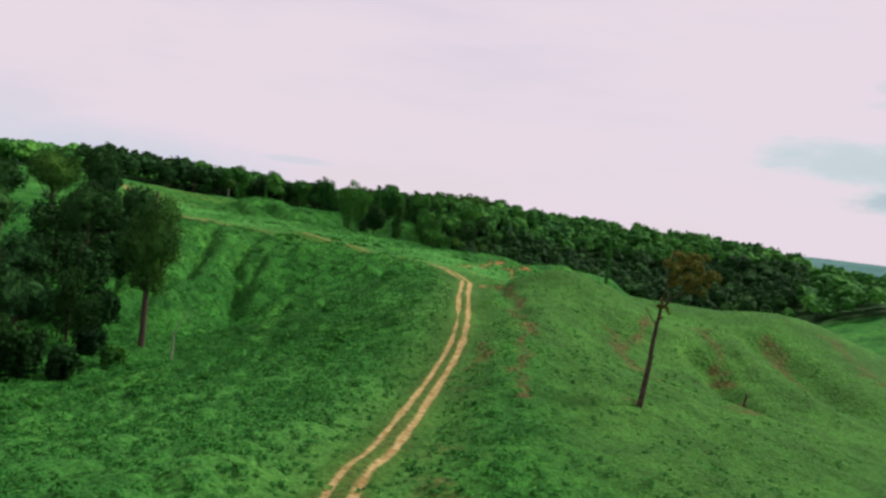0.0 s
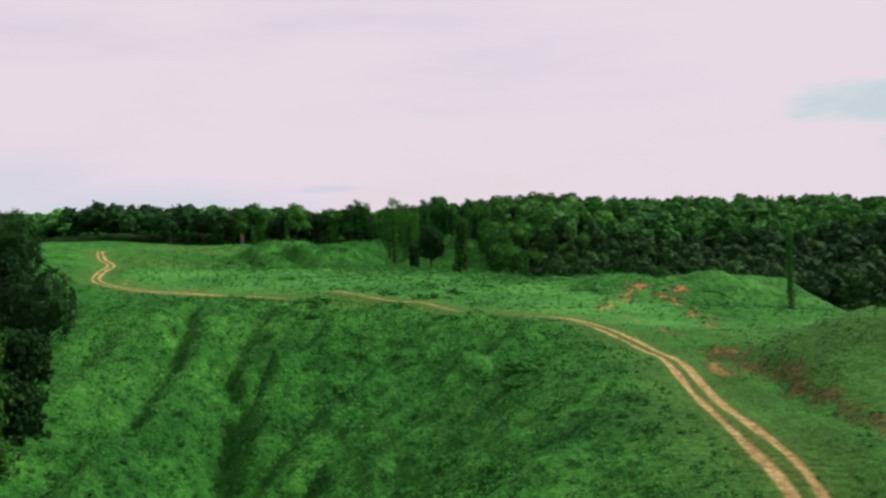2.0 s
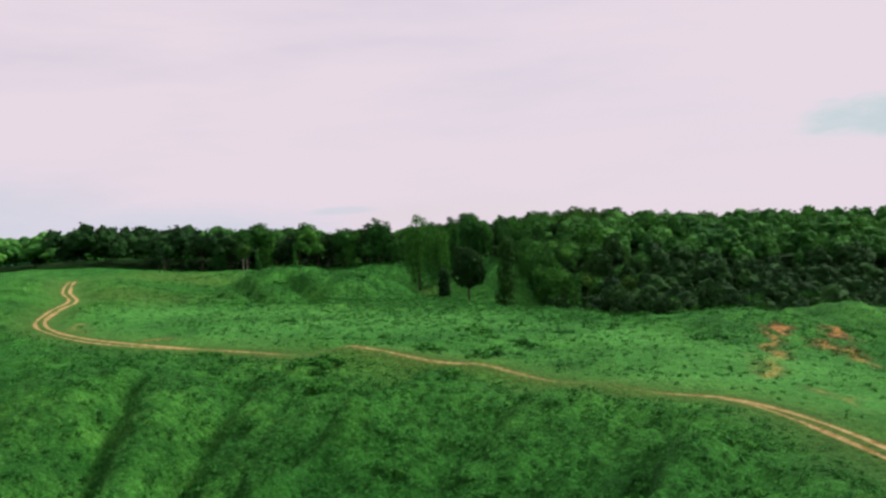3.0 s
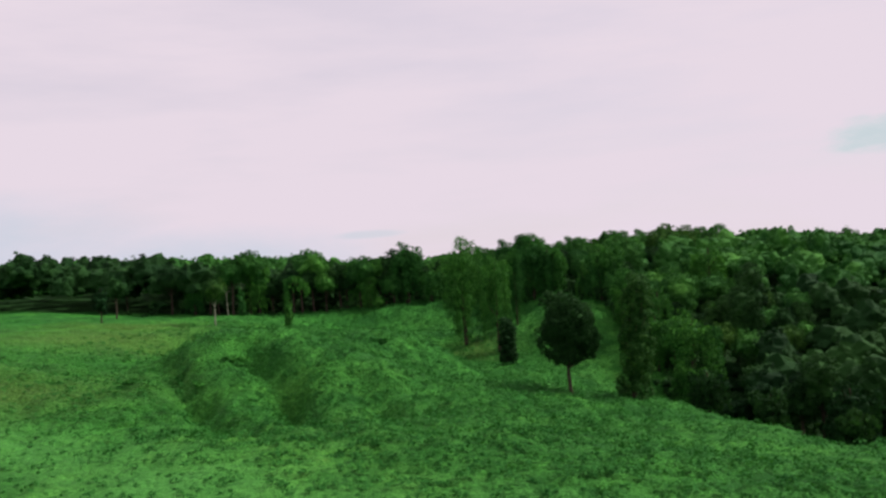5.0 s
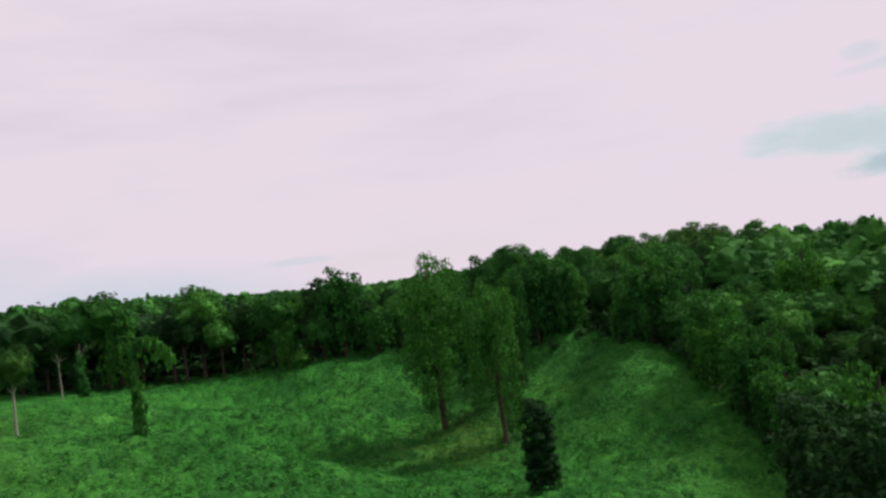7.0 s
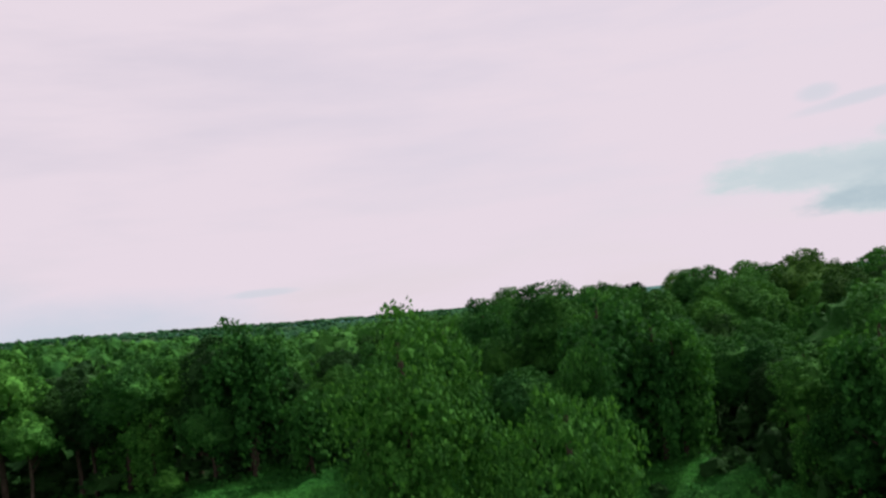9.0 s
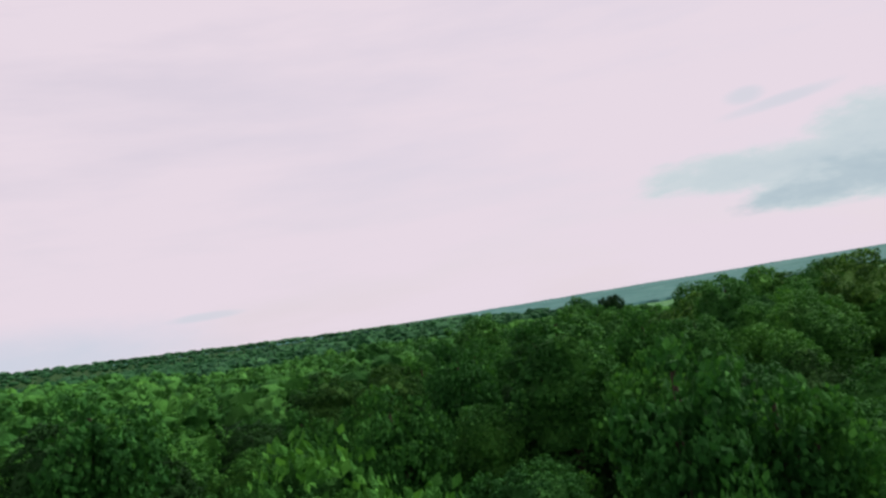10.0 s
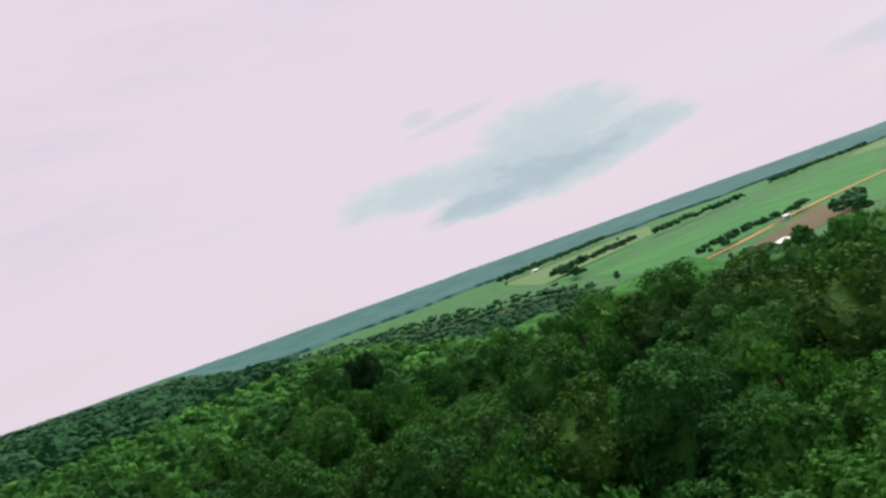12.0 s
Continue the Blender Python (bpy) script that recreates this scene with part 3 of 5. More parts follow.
def build_ground():
    gx = stretch(-80, 44, 0.55, 4800, 1.09)
    gy = stretch(30, 362, 0.55, 4800, 1.09)
    X, Y = np.meshgrid(gx, gy)
    x, y = X.ravel(), Y.ravel()
    track = off_track(x, y)
    z = hills(x, y) + growth(x, y, track) * smooth(900, 300, np.hypot(x, y - 200))
    n, m = len(gx), len(gy)
    i = (np.arange(m - 1)[:, None] * n + np.arange(n - 1)[None, :]).ravel()
    ob = mesh_object("ground", np.stack([x, y, z], 1), np.stack([i, i + 1, i + n + 1, i + n], 1), GROUND, smooth_faces=True)
    bare = 0.95 * np.exp(-(track / 1.25) ** 2)
    wx, wy = x + 2.6 * fbm(x, y, 4, 3, 14), y + 2.6 * fbm(x, y, 4, 3, 24)
    for streak in BARE_NEAR:
        bare = np.maximum(bare, 0.84 * along(wx, wy, streak))
    for streak in BARE_FAR:
        bare = np.maximum(bare, along(wx, wy, streak))
    dry = 0.55 * np.exp(-(track / 4.5) ** 2)
    for bx, by, r in ((-80, 262, 14), (-92, 312, 18), (-98, 335, 14), (-33, 345, 7)):
        dry = np.maximum(dry, 0.6 * np.exp(-((x - bx) ** 2 + (y - by) ** 2) / r ** 2))
    dry = np.maximum(dry, 0.32 * smooth(5, 16, x) * smooth(176, 150, y) * smooth(-40, 30, y) * smooth(150, 70, x))
    grassy = on_top(x, y) * np.clip(0.50 + 0.9 * fbm(x, y, 11, 3, 52), 0.12, 0.85)
    grassy = np.maximum(grassy, 0.75 * smooth(-30, -18, x) * smooth(4, 0, x) * smooth(84, 62, y) * np.clip(0.6 + 0.8 * fbm(x, y, 8, 3, 53), 0, 1))
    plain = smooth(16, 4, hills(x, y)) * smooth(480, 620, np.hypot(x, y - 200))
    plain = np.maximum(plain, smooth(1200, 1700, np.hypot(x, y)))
    # where the ground colour is darkened as shade beneath the woods
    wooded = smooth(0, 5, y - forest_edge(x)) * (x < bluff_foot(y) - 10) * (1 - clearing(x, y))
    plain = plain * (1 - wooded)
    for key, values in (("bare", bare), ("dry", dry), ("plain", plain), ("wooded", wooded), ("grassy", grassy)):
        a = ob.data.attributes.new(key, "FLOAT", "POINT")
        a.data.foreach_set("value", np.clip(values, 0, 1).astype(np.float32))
    return tagged(ob, "rolling hills covered in green kudzu and rough grass", "ground", kind="structure")


ground = build_ground()


def track_bed(parent):
    """The worn bed of the track: two hollowed sandy ruts, a grassy strip between them, verges that pass into the green."""
    line = curve_points(TRACK, 0.4)
    d = np.gradient(line, axis=0)
    side = np.stack([d[:, 1], -d[:, 0]], 1) / np.linalg.norm(d, axis=1)[:, None]
    s = np.arange(len(line)) * 0.4
    lx, ly = line[:, 0], line[:, 1]
    merge = 1 - 0.62 * smooth(160, 170, ly) * smooth(-60, -48, lx)
    hidden = smooth(150, 172, ly) * smooth(8, -4, lx) * smooth(-52, -44, lx)
    gap = np.maximum(np.exp(-((lx + 33) / 2.4) ** 2), 0.75 * np.exp(-((lx + 7) / 4.5) ** 2) * smooth(160, 168, ly))
    across = np.linspace(-2.6, 2.6, 27)
    v, sand, brown, dry = [], [], [], []
    for o in across:
        p = line + side * o
        z = hills(p[:, 0], p[:, 1]) + growth(p[:, 0], p[:, 1], np.full(len(p), abs(o)))
        wear = 0.0
        for seed, offset, width, fade in ((3, -0.64, 0.23, 0.95), (7, 0.64, 0.32, 0.48)):
            middle = offset * merge + 0.20 * fbm(s, s * 0 + seed, 9.0, 2, seed)
            half = width * np.clip(1 + 0.9 * fbm(s, s * 0 + 5.3 * seed, 5.0, 3, seed + 3), 0.3, 2) * (1 - 0.5 * fade * hidden)
            strength = np.clip(1.02 + 0.75 * fbm(s, s * 0 + 2.1 * seed, 3.2, 3, seed + 9), 0, 1.2) * (1 - 0.72 * fade * hidden) * (1 - gap)
            wear = np.maximum(wear, strength * np.exp(-np.abs((o - middle) / half) ** 3))
        v.append(np.column_stack([p, z + 0.16 * (1 - (o / 2.6) ** 2) - 0.02 - 0.07 * wear]))
        sand.append(wear)
        brown.append((0.50 * math.exp(-(o / 1.3) ** 2) + 0.14 * smooth(70, 45, ly) * math.exp(-(o / 0.9) ** 2)) * (1 - gap))
        dry.append(np.full(len(p), 0.75 * math.exp(-(o / 2.2) ** 2)))
    v = np.stack(v, 1)
    n, m = len(line), len(across)
    i = (np.arange(n - 1)[:, None] * m + np.arange(m - 1)[None, :]).ravel()
    ob = mesh_object("track_bed", v.reshape(-1, 3), np.stack([i, i + 1, i + m + 1, i + m], 1), GROUND, parent, True)
    for key, values in (("sand", sand), ("bare", brown), ("dry", dry)):
        a = ob.data.attributes.new(key, "FLOAT", "POINT")
        a.data.foreach_set("value", np.clip(np.stack(values, 1).ravel(), 0, 1).astype(np.float32))
    return ob


track = tagged(new("dirt_track"), "sandy two-rut dirt track worn along the grassy ridge", "dirt track", kind="structure")
track_bed(track)


# ---------------------------------------------------------------- trees
def ico_sphere(level):
    bm = bmesh.new()
    bmesh.ops.create_icosphere(bm, subdivisions=level, radius=1.0)
    v = np.array([q.co[:] for q in bm.verts])
    bm.faces.ensure_lookup_table()
    f = np.array([[q.index for q in fc.verts] for fc in bm.faces])
    bm.free()
    return v, f


ICO1, ICO2, ICO3 = (ico_sphere(level) for level in range(1, 4))


def cap_of(ball):
    """The ball without its underside."""
    v, f = ball
    f = f[np.min(v[f][:, :, 2], axis=1) > -0.55]
    used, back = np.unique(f, return_inverse=True)
    return v[used], back.reshape(f.shape)


CAP2, CAP3 = cap_of(ICO2), cap_of(ICO3)


def lumps(rng, centres, radii, ico=ICO2, rough=0.28):
    """Uneven clumps of foliage, one about each centre."""
    vs, fs, base = [], [], 0
    v0, f0 = ico
    for c, r in zip(centres, radii):
        dirs = rng.normal(size=(5, 3))
        dirs /= np.linalg.norm(dirs, axis=1)[:, None]
        swell = 1 + rough * np.sum(np.maximum(v0 @ dirs.T, 0) ** 3 * rng.uniform(-1, 1, 5), axis=1) + rough * 0.5 * rng.normal(size=len(v0)) * 0.5
        vs.append(c + v0 * swell[:, None] * r)
        fs.append(f0 + base)
        base += len(v0)
    return np.concatenate(vs), np.concatenate(fs)


def leaves(rng, points, normals, size, up=0.3, droop=0.0, scatter=0.24):
    """A folded pair of triangles for each leaf spray."""
    n = len(points)
    nor = normals + rng.normal(scale=scatter, size=(n, 3)) + (0, 0, up)
    nor /= np.linalg.norm(nor, axis=1)[:, None] + 1e-9
    a = np.cross(nor, rng.normal(size=(n, 3)))
    if droop:
        a = a / (np.linalg.norm(a, axis=1)[:, None] + 1e-9) - (0, 0, droop)
        nor = nor - a * np.sum(nor * a, axis=1)[:, None] / np.sum(a * a, axis=1)[:, None]
        nor /= np.linalg.norm(nor, axis=1)[:, None] + 1e-9
    a /= np.linalg.norm(a, axis=1)[:, None] + 1e-9
    b = np.cross(nor, a)
    s = (size * rng.uniform(0.55, 1.35, n))[:, None]
    v = np.stack([points - a * s, points + b * s * 0.62 - nor * s * 0.14, points + a * s, points - b * s * 0.62 - nor * s * 0.14], 1)
    i = np.arange(n)[:, None] * 4
    f = np.concatenate([i + [0, 1, 2], i + [0, 2, 3]], 0).reshape(2, n, 3).transpose(1, 0, 2).reshape(-1, 3)
    return v.reshape(-1, 3), f


def joined(parts):
    vs, fs, base = [], [], 0
    for v, f in parts:
        vs.append(v)
        fs.append(f + base)
        base += len(v)
    return np.concatenate(vs), np.concatenate(fs)


def shell(rng, n, centre, radii, height, low, r0, r1, dense=0.33):
    """Lobes over an uneven rounded crown, and the dense heart inside it."""
    dirs = rng.normal(size=(7, 3))
    dirs /= np.linalg.norm(dirs, axis=1)[:, None]
    amount = rng.uniform(-0.26, 0.28, 7)
    k = np.arange(n * 2) + 0.5
    z = 1 - 2 * k / (n * 2)
    a = k * 2.39996 + rng.uniform(0, 6)
    d = np.stack([np.sqrt(1 - z * z) * np.cos(a), np.sqrt(1 - z * z) * np.sin(a), z], 1)
    d = d[d[:, 2] > low]
    d = d[rng.permutation(len(d))[:n]] + rng.normal(scale=0.16, size=(min(n, len(d)), 3))
    d /= np.linalg.norm(d, axis=1)[:, None]
    swell = 1 + np.sum(np.maximum(d @ dirs.T, 0) ** 2 * amount, axis=1)
    cs = np.array(centre) * height + d * np.array(radii) * height * (swell * rng.uniform(0.70, 1.06, len(d)))[:, None]
    rs = height * rng.uniform(r0, r1, len(d))
    v, f = ICO1
    out = 1 + np.sum(np.maximum(v @ dirs.T, 0) ** 2 * amount, axis=1)
    heart = np.array(centre) * height + v * np.array(radii) * height * (dense * out * rng.uniform(0.85, 1.1, len(v)))[:, None]
    return cs, rs, (heart, f)


def crown_shape(rng, kind, height, n=30):
    """Centres and radii of the lobes of a crown, and its heart."""
    if kind == "broad":
        return shell(rng, n, (0, 0, 0.60), (0.25, 0.25, 0.29), height, -0.7, 0.048, 0.085, 0.46)
    if kind == "tall":
        return shell(rng, n + 6, (0, 0, 0.60), (0.15, 0.15, 0.33), height, -0.9, 0.042, 0.075, 0.42)
    if kind == "high":
        return shell(rng, n, (0, 0, 0.74), (0.23, 0.23, 0.21), height, -0.8, 0.046, 0.080, 0.42)
    if kind == "ball":
        return shell(rng, n + 22, (0, 0, 0.57), (0.27, 0.27, 0.33), height, -0.85, 0.050, 0.085, 0.74)
    if kind == "column":
        m = 44
        z = np.linspace(0.05, 0.94, m)
        a = np.arange(m) * 2.4 + rng.uniform(0, 0.6, m)
        w = height * rng.uniform(0.045, 0.085, m) * np.where(z > 0.85, 0.6, 1.0)
        heart = (ICO1[0] * (0.06 * height, 0.06 * height, 0.42 * height) + (0, 0, 0.48 * height), ICO1[1])
        return np.stack([w * np.cos(a), w * np.sin(a), z * height], 1), height * rng.uniform(0.045, 0.07, m), heart
    # a lobed top, with falls of vine below it, ragged towards the ground
    cs, rs, heart = shell(rng, 12, (0, 0, 0.76), (0.17, 0.17, 0.17), height, -0.6, 0.055, 0.095)
    cs, rs = list(cs), list(rs)
    for _ in range(28):
        a = rng.uniform(0, 2 * math.pi)
        w = height * rng.uniform(0.05, 0.20)
        top, foot = rng.uniform(0.60, 0.80), rng.uniform(0.01, 0.36)
        m = max(3, int((top - foot) * 10))
        for k in range(m):
            h = top - (top - foot) * k / m
            out = w * (1.0 - 0.3 * (h - foot)) + rng.normal() * 0.012 * height
            cs.append((out * math.cos(a), out * math.sin(a), h * height))
            rs.append(height * rng.uniform(0.036, 0.058) * (1.25 - 0.5 * k / m))
    return np.array(cs), np.array(rs), heart


def limb(p, q, r0, r1, sides=7, bend=0.0, rng=None):
    """A tapered, slightly crooked limb from p to q."""
    p, q = np.array(p, float), np.array(q, float)
    steps = 6
    axis = (q - p) / np.linalg.norm(q - p)
    a = np.cross(axis, (0.3, 0.9, 0.1))
    a /= np.linalg.norm(a)
    b = np.cross(axis, a)
    kink = rng.normal(scale=bend, size=(steps + 1, 2)) if rng is not None else np.zeros((steps + 1, 2))
    kink[0] = 0
    kink = np.cumsum(kink, axis=0) * 0.5
    v = []
    for k in range(steps + 1):
        u = k / steps
        c = p + (q - p) * u + a * kink[k, 0] + b * kink[k, 1]
        r = r0 + (r1 - r0) * u
        for j in range(sides):
            t = 2 * math.pi * j / sides
            v.append(c + r * (a * math.cos(t) + b * math.sin(t)))
    f = []
    for k in range(steps):
        for j in range(sides):
            i0, i1 = k * sides + j, k * sides + (j + 1) % sides
            f += [(i0, i1, i1 + sides), (i0, i1 + sides, i0 + sides)]
    return np.array(v), np.array(f)


def wood(rng, kind, height, cs, rs):
    """Trunk, with limbs out to some of the clumps."""
    r = height * 0.017
    top = height * {"broad": 0.72, "tall": 0.88, "draped": 0.9, "column": 0.85, "ball": 0.7, "high": 0.85}[kind]
    parts = [limb((0, 0, -1.0), (rng.uniform(-0.3, 0.3), rng.uniform(-0.3, 0.3), top), r * 1.25, r * 0.35, 8, 0.10, rng)]
    for i in rng.choice(len(cs), min(9, len(cs)), replace=False):
        z0 = min(max(cs[i][2] * 0.72, 0.28 * height), top * 0.95)
        parts.append(limb((0, 0, z0), cs[i], r * 0.45, r * 0.12, 5, 0.05, rng))
    return joined(parts)


def foliage_mesh(rng, cs, rs, n_leaves, leaf, heart=None, hang=0.0, core=0.28):
    """Lobes of foliage: each a small core under sprays of leaves that bunch into knots."""
    cs, rs = np.asarray(cs, float), np.asarray(rs, float)
    parts = [heart] if heart is not None else []
    parts.append(lumps(rng, cs, rs * core, ICO1, 0.4))
    many = 14
    mid = np.mean(cs, axis=0)
    out = (cs - mid) / (np.linalg.norm(cs - mid, axis=1)[:, None] + 0.3 * np.mean(rs))
    k_dir = rng.normal(size=(len(cs), many, 3)) + 0.9 * out[:, None, :] + (0, 0, 0.35)
    k_dir /= np.linalg.norm(k_dir, axis=2)[:, :, None]
    k_far = rng.uniform(0.90, 1.08, (len(cs), many))
    if n_leaves:
        pick = rng.choice(len(cs), n_leaves, p=rs ** 1.6 / np.sum(rs ** 1.6))
        which = rng.integers(many, size=n_leaves)
        base = k_dir[pick, which]
        d = base + rng.normal(size=(n_leaves, 3)) * 0.5
        d /= np.linalg.norm(d, axis=1)[:, None]
        fall = np.exp(-np.sum((d - base) ** 2, axis=1) / 0.20)
        pts = cs[pick] + d * (rs[pick] * (0.80 + (k_far[pick, which] - 0.76) * fall + rng.uniform(-0.18, 0.10, n_leaves)))[:, None]
        if hang:
            pts[:, 2] -= hang * rng.uniform(0, 1, n_leaves) ** 2 * (rng.uniform(0, 1, n_leaves) < 0.35)
        parts.append(leaves(rng, pts, d + 1.2 * (d - base), np.full(n_leaves, leaf * (1.25 if hang else 1.0)), droop=1.6 if hang else 0.0))
    return joined(parts)


def dome_mesh(rng, cs, rs, ball, n_leaves, leaf, knot=0.42, rough=0.05, fill=0.76):
    """A crown: a rough core within the skin of all its lobes, and knots of leaves all over it."""
    cs, rs = np.asarray(cs, float), np.asarray(rs, float)
    v0, f0 = ball
    mid = np.mean(cs, axis=0)
    rel = cs - mid
    dots = v0 @ rel.T
    disc = rs ** 2 - np.sum(rel ** 2, axis=1) + dots ** 2
    r = np.max(np.where(disc > 0, dots + np.sqrt(np.maximum(disc, 0)), 0), axis=1)
    r = np.maximum(r, 0.62 * np.median(r[r > 0]))
    near = np.exp(55 * (v0 @ v0.T - 1))
    r = (near @ r) / near.sum(axis=1)
    skin = mid + v0 * r[:, None]
    core = mid + v0 * (r * fill * (1 + rough * rng.normal(size=len(v0))))[:, None]
    parts = [(core, f0)]
    if n_leaves:
        tri = skin[f0]
        nor = np.cross(tri[:, 1] - tri[:, 0], tri[:, 2] - tri[:, 0])
        area = np.linalg.norm(nor, axis=1)
        nor = nor / (area[:, None] + 1e-9)
        n_knots = max(1, n_leaves // 15)
        pick = rng.choice(len(f0), n_knots, p=area / area.sum())
        mids = np.einsum("ij,ijk->ik", rng.dirichlet((1, 1, 1), n_knots), tri[pick])
        mids = mids + nor[pick] * (knot * rng.uniform(-1.0, 0.25, n_knots))[:, None]
        big = knot * rng.uniform(0.6, 1.25, n_knots)
        which = rng.integers(n_knots, size=n_leaves)
        d = rng.normal(size=(n_leaves, 3)) + 0.7 * nor[pick][which] + (0, 0, 0.35)
        d /= np.linalg.norm(d, axis=1)[:, None]
        pts = mids[which] + d * (big[which] * rng.uniform(0.55, 1.1, n_leaves))[:, None]
        parts.append(leaves(rng, pts, d, np.full(n_leaves, leaf), 0.25, scatter=0.45))
    return joined(parts)


def make_tree(kind, height, seed, n_leaves, mat, label, category="tree", bark=None, leaf=0.24, group="", hang=0.0, lobes=30):
    rng = np.random.default_rng(seed)
    cs, rs, heart = crown_shape(rng, kind, height, lobes)
    tree = tagged(new("tree"), label, category, group)
    mesh_object("trunk", *wood(rng, kind, height, cs, rs), bark or BARK, tree, True)
    if kind in ("draped", "column"):
        crown = foliage_mesh(rng, cs, rs, n_leaves, leaf, heart, hang)
    else:
        crown = dome_mesh(rng, cs, rs, ICO3, n_leaves, leaf, height * 0.032)
    mesh_object("crown", *crown, mat, tree)
    return tree


def ground_at(x, y):
    return float(hills(np.array([x]), np.array([y]))[0])


def stand(tree, x, y, turn=0.0, size=1.0, wide=1.0, lean=0.0):
    m = pose(x, y, ground_at(x, y), 0, lean, turn) @ Matrix.Diagonal((size * wide, size * wide, size, 1))
    tree.matrix_world = m
    return m


# ---------------------------------------------------------------- the forest
def wood_places(r0, r1, step, seed, aside=False):
    """Where trees stand, from r0 to r1 metres off, about one each step."""
    rng = np.random.default_rng(seed)
    gx, gy = np.meshgrid(np.arange(-r1, r1, step), np.arange(-140, r1, step))
    x = gx.ravel() + rng.uniform(-0.38, 0.38, gx.size) * step
    y = gy.ravel() + 400 + rng.uniform(-0.38, 0.38, gx.size) * step
    r = np.hypot(x, y - 400)
    z = hills(x, y)
    first, last = np.degrees(np.arctan2(x + 10, y - 30)), np.degrees(np.arctan2(x + 26, y - 335))
    ok = (r >= r0) & (r < r1) & (y > forest_edge(x) + rng.uniform(-2, 2, len(x))) & ((y < 420) & (z > 2) | (x < bluff_foot(y) - 12 + 30 * fbm(x, y, 60, 2, 19))) & (((np.abs(first + 1) < 35) | (last > -31) & (last < 60)) != aside) & ~clearing(x, y)
    return np.stack([x, y, z], 1)[ok]


def forest_kinds(near):
    """The kinds of tree in the wood; those that the camera passes close by carry more and smaller leaves."""
    kinds = [
        ("broad", 12.8, 101, FOREST, "broad-crowned green forest tree in the dense wood", "forest trees"),
        ("broad", 13.6, 102, FOREST, "broad-crowned green forest tree in the dense wood", "forest trees"),
        ("tall", 14.0, 103, FOREST, "tall narrow-crowned forest tree in the dense wood", "forest trees"),
        ("broad", 12.2, 104, DARK_AND_SHADED_LEAF, "dark green rounded forest tree in the dense wood", "forest trees"),
        ("draped", 12.0, 105, DRAPE, "forest tree draped to the ground in bright green vines", "vine-draped trees"),
        ("draped", 13.8, 106, DRAPE, "forest tree draped to the ground in bright green vines", "vine-draped trees"),
        ("tall", 13.0, 107, DARK_AND_SHADED_LEAF, "dark green tall forest tree in the dense wood", "forest trees"),
        ("broad", 12.6, 108, OLIVE, "olive-green broad tree turning yellowish in the dense wood", "forest trees"),
        ("high", 13.4, 109, FOREST, "bare-trunked tree with a high green crown at the wood's edge", "wood edge trees"),
        ("high", 12.6, 110, DARK_AND_SHADED_LEAF, "bare-trunked tree with a high dark crown at the wood's edge", "wood edge trees"),
    ]
    made = []
    for kind, height, seed, mat, label, group in kinds:
        vines = kind == "draped"
        count, leaf = ((9500 if kind != "draped" else 10000), 0.125) if near else (5200, 0.145)
        made.append(make_tree(kind, height, seed + (0 if near else 40), count, mat, label, group=group, leaf=leaf * (1.1 if vines else 1.0), hang=2.0 if vines else 0.0, lobes=40))
    return made


CLOSE_KINDS, OTHER_KINDS = forest_kinds(True), forest_kinds(False)
rng = np.random.default_rng(5)
close = sorted(wood_places(0, 170, 6.0, 11).tolist(), key=lambda p: min(math.hypot(p[0] - a, p[1] - b) for a, b in ((-40, 392), (-22, 396), (-4, 408), (10, 425), (14, 448), (2, 470), (0, 340))))
used = set()
front = [(x, float(forest_edge(x)) + rng.uniform(-2.5, 3.0)) for x in np.arange(-112, 64, 3.4) + rng.uniform(-1.2, 1.2, 52)]
front = [(x, y, float(hills(np.array([x]), np.array([y]))[0])) for x, y in front]
for x, y, z in front + close[:270]:
    edge = y - float(forest_edge(x))
    # edge and ravine get more dark-leaved kinds, standing in for the wall's shaded side
    if edge < 9 and x < -48 and rng.uniform() < 0.72:
        k = int(rng.choice([8, 9, 9, 9, 6]))
    elif edge < 12 and x > 6 and y < 330:
        k = int(rng.choice([3, 4, 6, 6, 9]))
    elif edge < 9 and rng.uniform() < 0.75:
        k = int(rng.choice([4, 5]))
    elif x > 4 and y < 350 and rng.uniform() < 0.6:
        k = int(rng.choice([3, 6, 7]))
    else:
        k = int(rng.choice([0, 1, 2, 3, 6, 5, 7], p=[0.29, 0.28, 0.15, 0.06, 0.03, 0.11, 0.08]))
    s = rng.choice([0.72, 0.82, 0.90, 0.98, 1.06]) * rng.uniform(0.95, 1.06) * (rng.uniform(0.6, 0.95) if edge < 4 and x > -48 else 1.0) * vigour(x, y)
    m = pose(x, y, z - 0.2, 0, 0, rng.uniform(0, 360)) @ Matrix.Diagonal((s * rng.uniform(0.98, 1.22), s * rng.uniform(0.98, 1.22), s, 1))
    near = math.hypot(x - 3, y - 416) < 52
    kind = (CLOSE_KINDS if near else OTHER_KINDS)[k]
    if (near, k) in used:
        copy_thing(kind, m)
    else:
        kind.matrix_world = m
        used.add((near, k))
for near, made in ((True, CLOSE_KINDS), (False, OTHER_KINDS)):
    for k, kind in enumerate(made):
        if (near, k) not in used:
            stand(kind, -60 + 9 * k, 430 + 8 * k if near else 520 + 8 * k)


